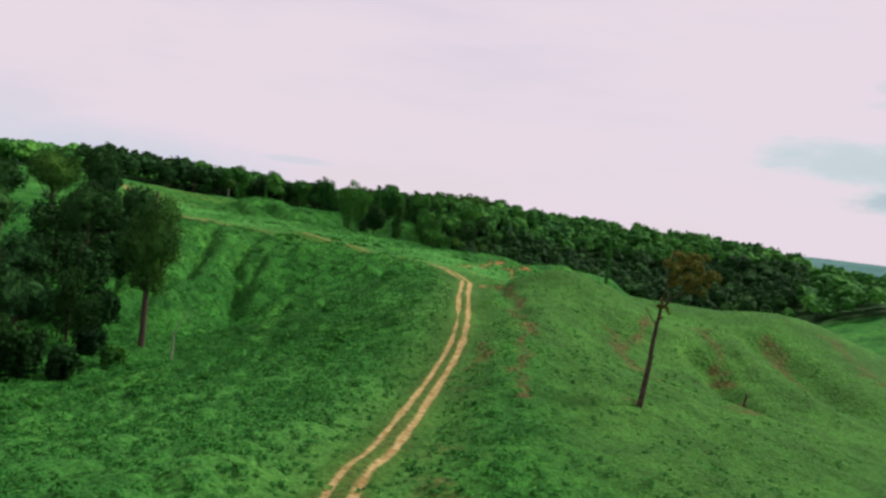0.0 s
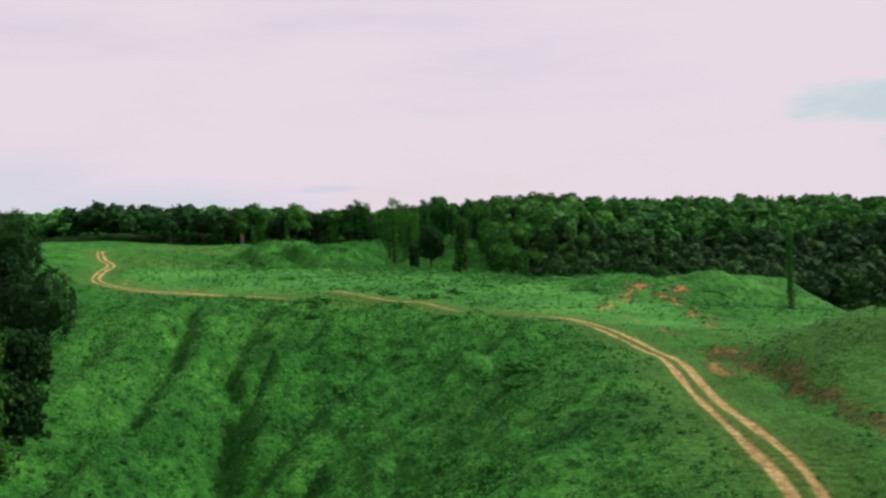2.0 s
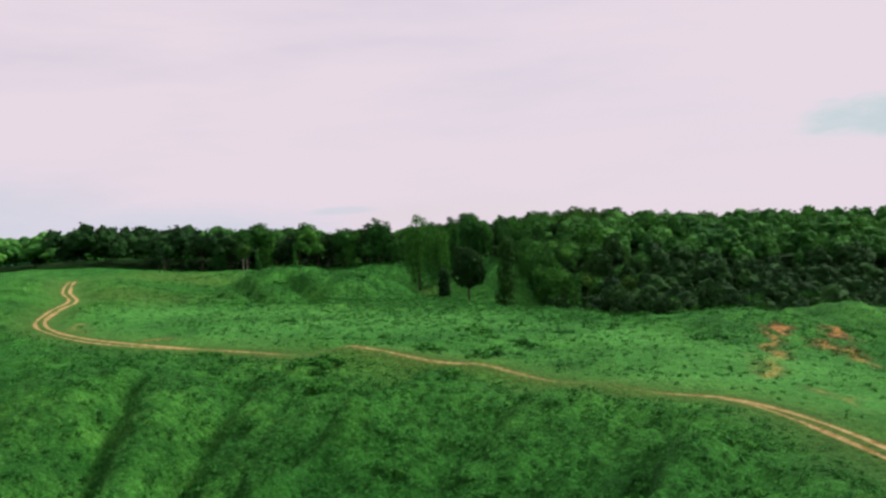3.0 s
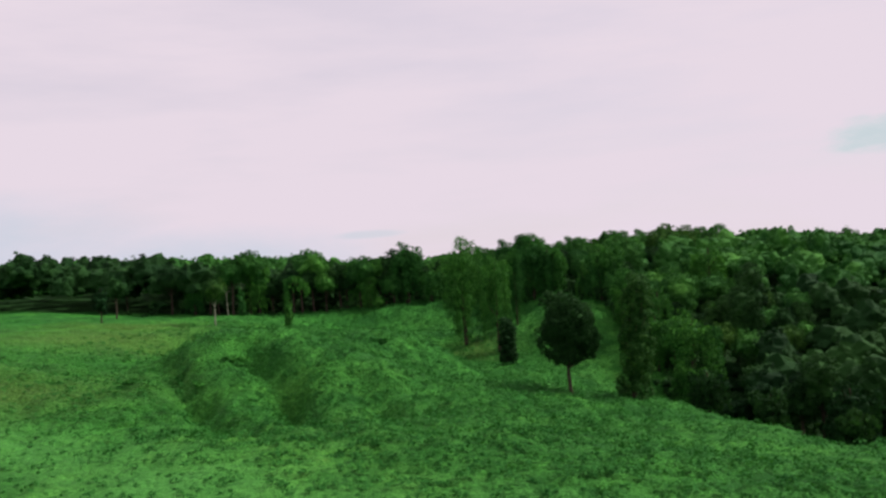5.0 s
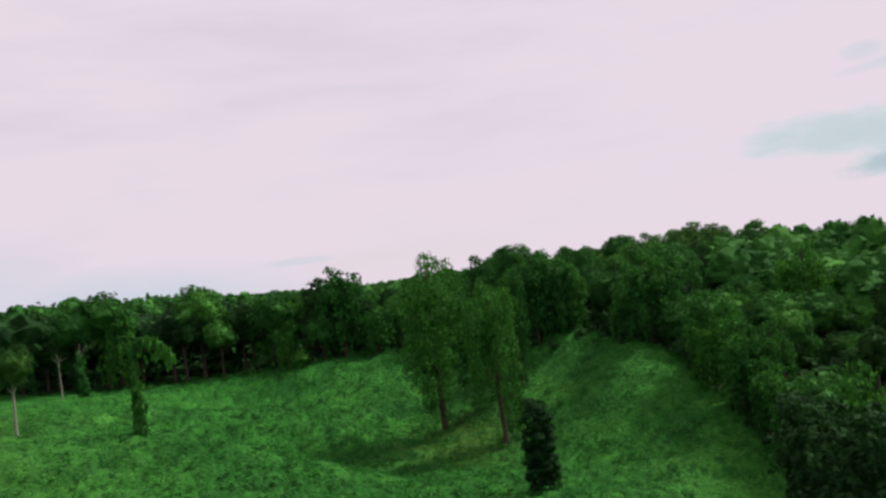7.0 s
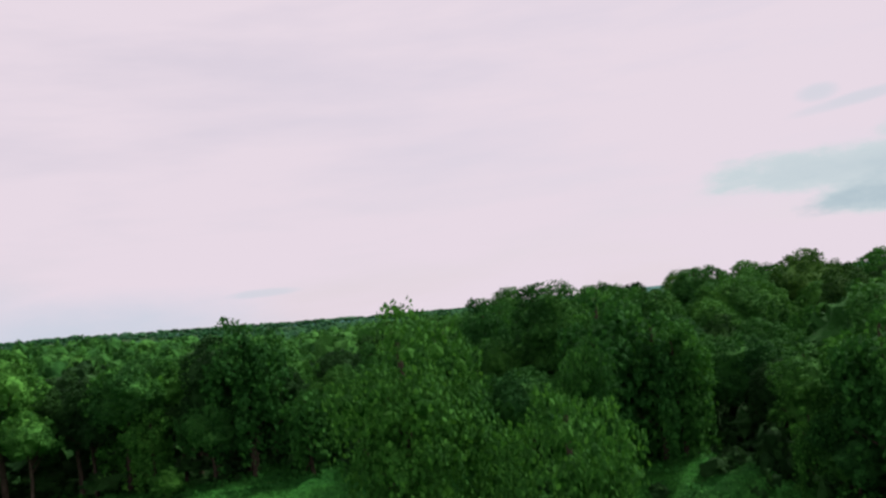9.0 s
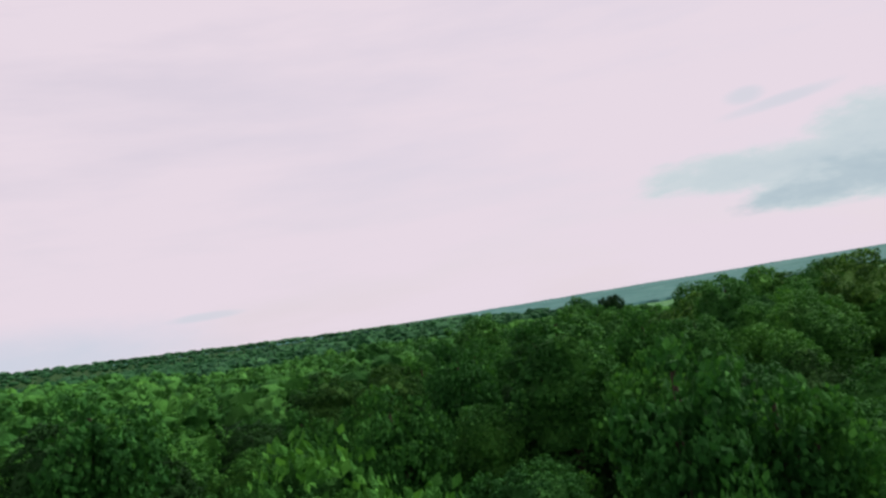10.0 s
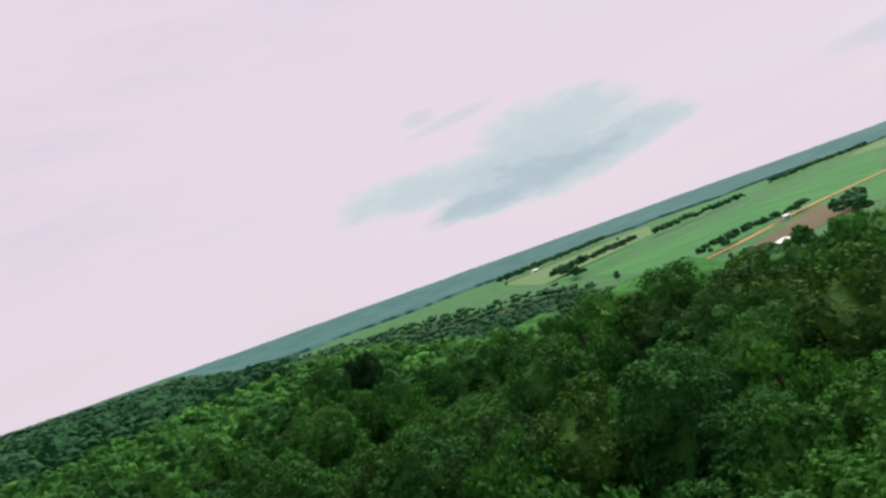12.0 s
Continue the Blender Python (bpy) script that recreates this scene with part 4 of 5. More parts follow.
def woods(name, places, seed, mat, label, clumps, n_leaves, leaf, size, wide=1.0, ball=None, rough=0.05, fill=0.76):
    rng = np.random.default_rng(seed)
    shapes = []
    for kind in range(8):
        cs, rs, heart = crown_shape(rng, ("broad", "broad", "tall", "ball")[kind % 4], 1.0, max(clumps, 1))
        shapes.append(dome_mesh(rng, cs, rs * (1.0 + 4.0 / (clumps + 4)), ball, n_leaves, leaf, 0.036, rough, fill) if ball else heart)
    vs, fs, base = [], [], 0
    for x, y, z in places:
        v, f = shapes[rng.integers(8)]
        a = rng.uniform(0, 2 * math.pi)
        s = size * rng.choice([0.64, 0.80, 0.92, 1.0, 1.08]) * rng.uniform(0.94, 1.06) * vigour(x, y)
        w = s * wide * rng.uniform(0.95, 1.3)
        c, d = math.cos(a), math.sin(a)
        vs.append(np.column_stack([x + w * (v[:, 0] * c - v[:, 1] * d), y + w * (v[:, 0] * d + v[:, 1] * c), z + s * v[:, 2]]))
        fs.append(f + base)
        base += len(v)
    return tagged(mesh_object(name, np.concatenate(vs), np.concatenate(fs), mat), label, "forest", kind="stuff")


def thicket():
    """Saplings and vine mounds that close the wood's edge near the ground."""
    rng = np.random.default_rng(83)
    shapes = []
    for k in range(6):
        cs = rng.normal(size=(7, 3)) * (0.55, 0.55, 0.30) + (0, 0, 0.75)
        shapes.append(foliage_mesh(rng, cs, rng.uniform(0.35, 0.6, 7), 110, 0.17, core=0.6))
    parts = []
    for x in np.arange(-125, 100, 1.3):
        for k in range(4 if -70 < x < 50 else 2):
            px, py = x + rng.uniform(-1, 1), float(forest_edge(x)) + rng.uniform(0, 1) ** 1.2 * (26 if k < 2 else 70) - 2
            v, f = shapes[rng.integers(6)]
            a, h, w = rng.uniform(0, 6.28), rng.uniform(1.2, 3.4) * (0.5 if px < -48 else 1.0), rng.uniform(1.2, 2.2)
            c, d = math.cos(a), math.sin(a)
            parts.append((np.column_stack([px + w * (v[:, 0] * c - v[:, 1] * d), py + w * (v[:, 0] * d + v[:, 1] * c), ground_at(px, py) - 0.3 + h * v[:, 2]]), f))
    # the dark leaf paints in the shade below the edge trees
    return tagged(mesh_object("thicket", *joined(parts), DARK_AND_SHADED_LEAF), "tangle of saplings and vines under the wood's edge, coloured dark for shade", "undergrowth", kind="stuff")


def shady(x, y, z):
    """Stands whose shade is put into a darker leaf: along the ravine, and behind the meadow's edge."""
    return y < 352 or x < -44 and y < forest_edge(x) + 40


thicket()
woods("woods", [p for p in close[270:] if not shady(*p)], 20, FOREST, "dense green deciduous woods on the bluff top", 44, 420, 0.020, 13.0, 0.98, CAP3, 0.06, 0.88)
woods("woods", [p for p in close[270:] if shady(*p)], 27, DARK_AND_SHADED_LEAF, "woods beside the ravine, leaf coloured dark for shade", 44, 300, 0.022, 13.4, 0.98, CAP3, 0.06, 0.88)
# undergrowth takes the dark leaf so that gaps between crowns look shaded
woods("undergrowth", wood_places(0, 120, 5.8, 17), 26, DARK_AND_SHADED_LEAF, "low vines and saplings that fill the wood, coloured dark for the gaps' shade", 14, 80, 0.045, 4.4, 1.9, CAP2, 0.12, 0.85)
woods("woods", wood_places(0, 420, 12.5, 16, True), 25, FOREST, "deciduous woods on the flanks of the bluff", 14, 30, 0.03, 12.4, 1.5, CAP2, 0.12, 0.95)
woods("woods", wood_places(170, 340, 7.8, 12), 21, FOREST, "dense green deciduous woods rolling over the bluffs", 34, 0, 0.03, 12.4, 1.12, CAP3, 0.08, 1.0)
# far belts: the air's blue haze is in their leaf colour
woods("far_woods", wood_places(340, 800, 8.6, 13), 22, FAR_HAZE_LEAF, "far deciduous woods on the bluff's slopes", 26, 0, 0.06, 12.8, 1.3, CAP2, 0.10, 1.0)
woods("far_woods", wood_places(800, 1600, 18.0, 14), 23, FAR_HAZE_LEAF, "far wooded ridges beyond the bluff", 0, 0, 0.1, 15.0, 2.0)
woods("far_woods", wood_places(1600, 3300, 30.0, 15), 24, BLUISH_HAZE_LEAF, "far wooded ridges beyond the bluff, coloured bluish for haze", 0, 0, 0.1, 16.0, 3.0)


# ---------------------------------------------------------------- trees that stand alone
def lone(kind, height, seed, n, mat, label, x, y, wide=1.0, lean=0.0, turn=0.0, bark=None, leaf=0.20, hang=0.0, category="tree"):
    t = make_tree(kind, height, seed, n, mat, label, category, bark, leaf, hang=hang)
    stand(t, x, y, turn, 1.0, wide, lean)
    return t


# down in the hollow beside the track
lone("tall", 25.5, 201, 13000, OLIVE, "tall slender green tree rising from the wooded hollow", -37.0, 112, 0.90, leaf=0.15)
lone("ball", 18.0, 202, 11000, DARK_AND_SHADED_LEAF, "dark dense-crowned tree on the hollow's far rim", -73.8, 186, 0.92, leaf=0.14)
lone("high", 20.5, 203, 9500, OLIVE, "pale green broad tree standing over the hollow", -68.3, 150, 0.98, leaf=0.14)
lone("high", 20.0, 205, 9000, DARK_AND_SHADED_LEAF, "dark leaning tree in the clump down in the hollow", -54.0, 132, 1.0, lean=2.0, leaf=0.14)
lone("draped", 12.5, 207, 3400, DARK_AND_SHADED_LEAF, "dark vine-covered tree low in the hollow", -50.0, 119, 0.85, hang=1.5, leaf=0.15)
lone("broad", 18.5, 204, 4500, DARK_AND_SHADED_LEAF, "dark broad tree in the clump down in the hollow", -72, 136, 0.9, leaf=0.15)
lone("ball", 16.0, 233, 5500, DARK_AND_SHADED_LEAF, "dark tree standing on the bowl's slope", -55.5, 160, 0.85, leaf=0.16)
lone("broad", 17, 234, 4000, DARK_AND_SHADED_LEAF, "dark crowded tree in the clump down in the hollow", -58, 120, 1.0, leaf=0.15)
lone("broad", 14.5, 235, 4000, DARK_AND_SHADED_LEAF, "dark crowded tree in the clump down in the hollow", -52, 109, 1.1, leaf=0.15)
lone("draped", 9, 236, 2600, DARK_AND_SHADED_LEAF, "dark vine-hung tree beside the slender one", -46.5, 117, 1.1, hang=1.0, leaf=0.15)
lone("high", 16.5, 230, 4500, DARK_AND_SHADED_LEAF, "dark green tree at the back of the hollow", -78, 152, 1.0, leaf=0.15)
lone("broad", 16, 206, 4500, DARK_AND_SHADED_LEAF, "dark vine-hung tree in the clump down in the hollow", -52, 101, 1.0, leaf=0.15)
lone("broad", 17, 229, 3600, DARK_AND_SHADED_LEAF, "dark tree filling the back of the clump", -58, 110, 1.1, leaf=0.15)
lone("broad", 13, 208, 3400, DARK_AND_SHADED_LEAF, "dark tree crowding the edge of the hollow", -46.5, 84, 1.2, leaf=0.15)
lone("draped", 7, 210, 2200, DARK_AND_SHADED_LEAF, "dark overgrown shrub at the foot of trees", -43.5, 92, 1.6, hang=1.0)
lone("draped", 4.5, 226, 1700, DARK_AND_SHADED_LEAF, "low dark thicket under the trees", -38.5, 92, 1.9, hang=0.6)
lone("draped", 6.5, 227, 1700, DARK_AND_SHADED_LEAF, "low dark thicket under the trees", -41.5, 77, 1.9, hang=0.6)
lone("draped", 3.8, 228, 1500, DRAPE, "low green thicket at the hollow's edge", -35.5, 98, 1.9, hang=0.5)
lone("draped", 9, 232, 2200, DARK_AND_SHADED_LEAF, "dark vine-hung thicket among the trunks", -49, 94, 1.6, hang=1.0)
lone("draped", 5, 209, 1700, DARK_AND_SHADED_LEAF, "dark overgrown bush at the foot of the clump", -41.5, 106, 1.5, hang=0.8)

for k, (tx, ty, th) in enumerate(((-72, 183, 10.0), (-60.5, 165, 8.0), (-54.5, 153, 8.0), (-49.5, 142, 7.0), (-52, 128, 13.0), (-62, 140, 14.0), (-47.5, 126, 6.0), (-53, 143, 8.5), (-61, 156, 10.0), (-58, 122, 13.0), (-38, 68, 5.0), (-43, 64, 6.5), (-48, 72, 9.0), (-55, 88, 12.0), (-56, 60, 9.0))):
    lone("draped", th, 247 + k, 2600, DARK_AND_SHADED_LEAF, "dark vine-smothered thicket down in the hollow", tx, ty, 1.7, hang=0.8)

# crowns that stand out above the bluff's woods
for k, (tx, ty, th) in enumerate(((2, 404, 12.8), (11, 414, 16.0), (19, 421, 16.6), (27, 416, 15.4), (38, 420, 15.0), (50, 412, 15.0), (63, 404, 15.0), (78, 398, 15.5), (-8, 408, 12.0))):
    lone("broad", th * 0.97, 280 + k, 9500, (OLIVE if k == 3 else FOREST), "tall round-crowned tree standing above the woods", tx, ty, 0.86, leaf=0.125)
for k, (tx, ty, th) in enumerate(((5, 282, 8.0), (12, 276, 9.5), (19, 272, 9.0), (1, 296, 9.5), (27, 268, 9.0), (9, 268, 6.0))):
    lone("draped", th, 295 + k, 1600, DARK_AND_SHADED_LEAF, "dark vine-hung tree filling the ravine", tx, ty, 1.4, hang=1.0)

# on the valley slopes ahead
lone("ball", 13.2, 211, 14000, DARK_AND_SHADED_LEAF, "round dark-leaved tree standing alone on the slope", -18.4, 277, 1.0, leaf=0.15)
lone("column", 15.8, 212, 7500, OLIVE, "narrow column of a tree wrapped in vines", -11.6, 277, 1.12, lean=6.0, leaf=0.15)
lone("column", 9.2, 213, 5000, DARK_AND_SHADED_LEAF, "dark stump-like column of dead vines", -25.6, 321, 1.5, leaf=0.15)
lone("draped", 22.8, 214, 19000, DRAPE, "tall tree draped in hanging vines beside the ravine", -34.3, 351, 1.05, hang=2.5, leaf=0.13)
lone("draped", 20.3, 215, 16000, DRAPE, "tall leafy tree hung with vines in the ravine", -27.5, 342, 0.85, hang=2.0, leaf=0.13)
lone("draped", 17.5, 216, 12000, DRAPE, "vine-draped spire of a tree behind the ravine", -23.6, 355, 0.6, hang=1.6, leaf=0.13)
lone("column", 17.4, 217, 3000, DRAPE, "tall vine-covered pole of a tree above the valley", 50, 226, 0.45, leaf=0.15)
lone("draped", 12, 218, 1700, DRAPE, "vine-covered tree at the forest's foot", 58, 300, 1.1, hang=1.5)
lone("high", 12.2, 219, 3000, OLIVE, "thin pale-trunked tree with a light crown", -84.5, 345, 0.85, bark=PALE_BARK, leaf=0.16)
lone("tall", 9.5, 220, 1360, DARK_AND_SHADED_LEAF, "slim dark tree at the meadow's edge", -112, 352, 1.0)
lone("broad", 13.5, 221, 2040, DARK_AND_SHADED_LEAF, "dark tree standing out before the woods", -118, 371, 0.9)
lone("broad", 9.5, 222, 1530, DARK_AND_SHADED_LEAF, "dark spreading tree on the far meadow", -128, 398, 1.2)
lone("broad", 9, 223, 1360, DARK_AND_SHADED_LEAF, "dark spreading tree on the far meadow", -190, 425, 1.3)
lone("draped", 9, 224, 1530, DRAPE, "shrubby vine mound before the woods", -44, 386, 1.3, hang=1.0)
lone("ball", 4.5, 225, 1190, DRAPE, "round vine-covered bush at the wood's edge", -57.5, 385, 1.25)


def arch_tree():
    """A vine-wrapped trunk with one bough that arches over."""
    rng = np.random.default_rng(231)
    t = tagged(new("tree"), "vine-wrapped trunk with one bough arching over", "tree")
    cs = [(0.25 * math.sin(3 * h), 0.2 * math.cos(4 * h), 0.4 + 8.4 * h) for h in np.linspace(0, 1, 18)]
    rs = list(np.linspace(0.85, 0.42, 18))
    for u in np.linspace(0, 1, 9):
        cs.append((0.2 + 3.2 * u, 0.3 * u, 8.6 + 0.9 * math.sin(2.4 * u) - 1.7 * u * u))
        rs.append(0.55)
    mesh_object("trunk", *joined([limb((0, 0, -0.6), (0.2, 0, 8.8), 0.2, 0.1, 7, 0.05, rng), limb((0.2, 0, 8.6), (3.0, 0.2, 8.6), 0.1, 0.05, 5, 0.05, rng)]), BARK, t, True)
    mesh_object("crown", *foliage_mesh(rng, np.array(cs), np.array(rs), 900, 0.30, None, 1.6), DRAPE, t)
    stand(t, -68.5, 341, 0.0, 1.32, 0.9)


arch_tree()


def snag(label, x, y, height, radius, points, bark, turn=0.0, vine=None):
    """A dead trunk that follows the points (sideways, up, as parts of its height), with a few broken twigs."""
    rng = np.random.default_rng(int(abs(x * 7 + y)))
    t = tagged(new("dead_tree"), label, "dead tree")
    pts = [(0, 0, -0.6)] + [(a * height, 0.04 * height * math.sin(3 * b), b * height) for a, b in points]
    n = len(pts) - 1
    parts = [limb(p, q, radius * (1 - 0.75 * i / n), radius * (1 - 0.75 * (i + 1) / n), 7, 0.02, rng) for i, (p, q) in enumerate(zip(pts, pts[1:]))]
    mesh_object("trunk", *joined(parts), bark, t, True)
    tip = np.array(pts[-1])
    for k in range(4):
        q = tip + np.array((rng.uniform(-0.12, 0.16), rng.uniform(-0.12, 0.12), rng.uniform(-0.02, 0.14))) * height
        mesh_object("branch", *limb(tip - (0, 0, 0.06 * height * k), q, radius * 0.22, radius * 0.08, 5, 0.03, rng), bark, t, True)
    if vine:
        cs = np.array([(rng.uniform(-0.1, 0.5), rng.uniform(-0.3, 0.3), height * h) for h in np.linspace(0.35, 0.95, 10)])
        mesh_object("vine", *foliage_mesh(rng, cs, np.linspace(0.9, 0.45, 10), 400, 0.3, None, 1.5), vine, t)
    stand(t, x, y, turn)


snag("pale bare dead trunk crooked over at its top", -27.5, 94, 8.0, 0.13, [(0.0, 0.45), (-0.01, 0.62), (0.06, 0.80), (0.18, 0.98)], PALE_BARK)
snag("short broken brown stump on the slope", 36, 88, 3.2, 0.22, [(0.0, 0.5), (0.02, 0.8), (0.05, 1.0)], BARK)
snag("pale bare trunk beside the woods", -87, 369, 8.6, 0.16, [(0.0, 0.4), (0.01, 0.7), (0.01, 1.0)], PALE_BARK, vine=DRAPE)
snag("pale bare trunk beside the woods", -91, 371, 7.6, 0.14, [(0.0, 0.4), (-0.01, 0.7), (0.0, 1.0)], PALE_BARK)


def leaning_tree():
    """The half-bare tree beside the track: dark leaning trunk, a forked top and a small yellowing crown."""
    rng = np.random.default_rng(241)
    t = tagged(new("tree"), "leaning half-bare tree with a small yellow-brown crown", "tree")
    knots = [(0, 0, -0.6), (0.25, 0, 2.5), (0.45, 0.05, 5.0), (0.62, 0.05, 7.4), (0.78, 0.0, 9.2)]
    parts = [limb(p, q, 0.27 - 0.035 * i, 0.27 - 0.035 * (i + 1), 8, 0.03, rng) for i, (p, q) in enumerate(zip(knots, knots[1:]))]
    mesh_object("trunk", *joined(parts), BARK, t, True)
    forks = [((0.76, 0, 9.0), (2.0, 0.1, 10.1), 0.12), ((0.78, 0, 9.2), (1.35, -0.2, 14.4), 0.09), ((1.9, 0.1, 10.0), (3.3, 0.3, 12.6), 0.08), ((2.0, 0.1, 10.1), (4.6, -0.4, 11.6), 0.07),
             ((1.3, 0, 9.6), (2.3, 0.5, 13.3), 0.07), ((0.6, 0, 7.6), (-0.4, 0.3, 9.0), 0.05)]
    for p, q, r in forks:
        mesh_object("limb", *limb(p, q, r, 0.025, 6, 0.05, rng), BARK, t, True)
    cs = np.array([(3.1, 0.0, 12.2)]) + np.clip(rng.normal(size=(60, 3)), -1.6, 1.6) * (1.15, 0.95, 0.85)
    rs = rng.uniform(0.30, 0.55, 60)
    mesh_object("crown", *foliage_mesh(rng, cs, rs, 4200, 0.11, core=0.25), AUTUMN, t)
    cs = np.array([(0.9, 0.0, 9.2)]) + rng.normal(size=(8, 3)) * (0.3, 0.25, 0.45)
    mesh_object("crown", *foliage_mesh(rng, cs, np.full(8, 0.22), 200, 0.12), AUTUMN, t)
    stand(t, 19.3, 68.8)


leaning_tree()


# ---------------------------------------------------------------- kudzu and shrubs on the hills
def kudzu_leaves():
    """Loose leaves over the hummocks, densest where the path passes."""
    rng = np.random.default_rng(31)
    n = 220000
    y = rng.uniform(26, 395, n)
    x = np.where(rng.uniform(size=n) < 0.6, -0.09 * y + rng.normal(size=n) * 24, rng.uniform(-104, 66, n))
    track = off_track(x, y)
    keep = (track > 1.3) & (rng.uniform(size=n) > 0.7 * on_top(x, y)) & (rng.uniform(size=n) < smooth(0.6, 4.5, track) * 0.85 + 0.15) & (x > -105) & (x < 70)
    x, y, track = x[keep], y[keep], track[keep]
    e = 0.5
    h = hills(x, y) + growth(x, y, track)
    hx = hills(x + e, y) + growth(x + e, y, track)
    hy = hills(x, y + e) + growth(x, y + e, track)
    nor = np.stack([-(hx - h) / e, -(hy - h) / e, np.ones_like(h)], 1)
    nor /= np.linalg.norm(nor, axis=1)[:, None]
    p = np.stack([x, y, h + rng.uniform(0.0, 0.16, len(x))], 1)
    size = rng.uniform(0.06, 0.14, len(x)) * np.clip(0.6 + track / 16, 0.55, 1.0)
    v, f = leaves(rng, p, nor * 1.6, size, 0.3)
    return tagged(mesh_object("kudzu", v, f, KUDZU), "sheet of bright green kudzu leaves over the hills", "kudzu", kind="stuff")


kudzu_leaves()


def kudzu_clumps():
    """Leafy heaps that crowd one another over the hills."""
    rng = np.random.default_rng(37)
    n, many = 36000, 16
    y = rng.uniform(30, 404, n)
    x = np.where(rng.uniform(size=n) < 0.65, -0.10 * y - 6 + rng.normal(size=n) * 22, rng.uniform(-90, 60, n))
    track = off_track(x, y)
    slope = smooth(5, 9, x) * smooth(180, 165, y)
    keep = (track > 1.8) & (x > -95) & (x < 64) & (y < forest_edge(x) + 4) & (rng.uniform(size=n) > 0.45 * on_top(x, y) + 0.55 * slope)
    x, y, track, slope = x[keep], y[keep], track[keep], slope[keep]
    r = (0.32 + 0.60 * rng.uniform(size=len(x)) ** 2) * np.clip(0.35 + (track - 1.8) / 8, 0.35, 1) * (1 - 0.45 * slope) * (1 - 0.35 * on_top(x, y))
    z = hills(x, y) + growth(x, y, track)
    e = 1.2
    lie = np.stack([-(hills(x + e, y) + growth(x + e, y, track) - z) / e, -(hills(x, y + e) + growth(x, y + e, track) - z) / e, np.ones_like(z)], 1)
    lie /= np.linalg.norm(lie, axis=1)[:, None]
    d = rng.normal(size=(len(x), many, 3))
    d[:, :, 2] = np.abs(d[:, :, 2]) + 0.15
    d += 0.9 * lie[:, None, :]
    d /= np.linalg.norm(d, axis=2)[:, :, None]
    size = np.stack([r * rng.uniform(0.85, 1.3, len(x)), r, r * rng.uniform(0.55, 0.95, len(x))], 1)
    p = np.stack([x, y, z - 0.05], 1)[:, None, :] + d * size[:, None, :] * rng.uniform(0.75, 1.05, (len(x), many, 1))
    leaf = np.repeat(0.065 + 0.105 * r, many)
    v, f = leaves(rng, p.reshape(-1, 3), d.reshape(-1, 3), leaf, 0.0, scatter=0.25)
    return tagged(mesh_object("kudzu", v, f, KUDZU), "leafy heaps of kudzu crowding over the hills", "kudzu", kind="stuff")


kudzu_clumps()


def shrubs():
    """Low leafy mounds among the kudzu."""
    rng = np.random.default_rng(41)
    shapes = []
    for k in range(3):
        cs = rng.normal(size=(9, 3)) * (0.62, 0.62, 0.24) + (0, 0, 0.42)
        rs = rng.uniform(0.28, 0.52, 9)
        b = tagged(new("shrub"), "low dark green shrub rising from the kudzu", "shrub", "shrubs in the kudzu")
        mesh_object("foliage", *foliage_mesh(rng, cs, rs, 420, 0.17), KUDZU, b)
        shapes.append(b)
    spots = []
    bands = [((-22, 92), (-2, 108), 26, 4), ((-30, 64), (-6, 84), 20, 4), ((-34, 186), (-14, 186), 30, 3), ((-52, 190), (-30, 188), 18, 4), ((-10, 138), (0, 156), 16, 3),
             ((-26, 160), (-6, 140), 14, 5), ((-40, 205), (5, 205), 16, 6), ((-60, 285), (-35, 300), 14, 6), ((-50, 392), (-66, 388), 10, 3), ((8, 215), (45, 240), 12, 5), ((-66, 272), (-50, 262), 8, 5), ((-45, 320), (-30, 345), 10, 6), ((-30, 60), (-10, 92), 40, 6), ((-16, 104), (-8, 128), 16, 4)]
    for (x0, y0), (x1, y1), n, spread in bands:
        for _ in range(n):
            u = rng.uniform()
            spots.append((x0 + (x1 - x0) * u + rng.normal() * spread, y0 + (y1 - y0) * u + rng.normal() * spread))
    for i, (x, y) in enumerate(spots):
        if off_track(np.array([x]), np.array([y]))[0] < 3.0:
            continue
        s = rng.uniform(0.5, 1.15)
        z = float(cover(np.array([x]), np.array([y]))[0]) - 0.35 * s
        m = pose(x, y, z, 0, 0, rng.uniform(0, 360)) @ Matrix.Diagonal((s * 1.1, s, s * rng.uniform(0.7, 1.0), 1))
        if i < 3:
            shapes[i].matrix_world = m
        else:
            copy_thing(shapes[i % 3], m)


shrubs()


# ---------------------------------------------------------------- the plain below the bluffs
def sheet(name, corners, mat, label, lift=0.3):
    """A field: a thin bed between its corners, a little above the plain."""
    a, b, c, d = (np.array(p, float) for p in corners)
    n = 12
    v = []
    for i in range(n + 1):
        for j in range(n + 1):
            p = (a * (1 - i / n) + b * i / n) * (1 - j / n) + (d * (1 - i / n) + c * i / n) * j / n
            v.append((*p, 0.0))
    v = np.array(v)
    v[:, 2] = np.maximum(hills(v[:, 0], v[:, 1]), 0) + lift
    f = [(i * (n + 1) + j, (i + 1) * (n + 1) + j, (i + 1) * (n + 1) + j + 1, i * (n + 1) + j + 1) for i in range(n) for j in range(n)]
    return tagged(mesh_object(name, v, f, mat, smooth_faces=True), label, "field", kind="structure")


sheet("field", [(480, 945), (640, 1290), (1966, 1760), (1030, 1112)], FIELD_GREEN, "broad smooth field of green crops on the plain")
sheet("field", [(475, 845), (520, 900), (770, 1020), (640, 850)], FIELD_DRY, "bare brown field beside the farm shed")
sheet("field", [(640, 850), (770, 1020), (1200, 1130), (1000, 880)], FIELD_GREEN, "green field beyond the brown one")
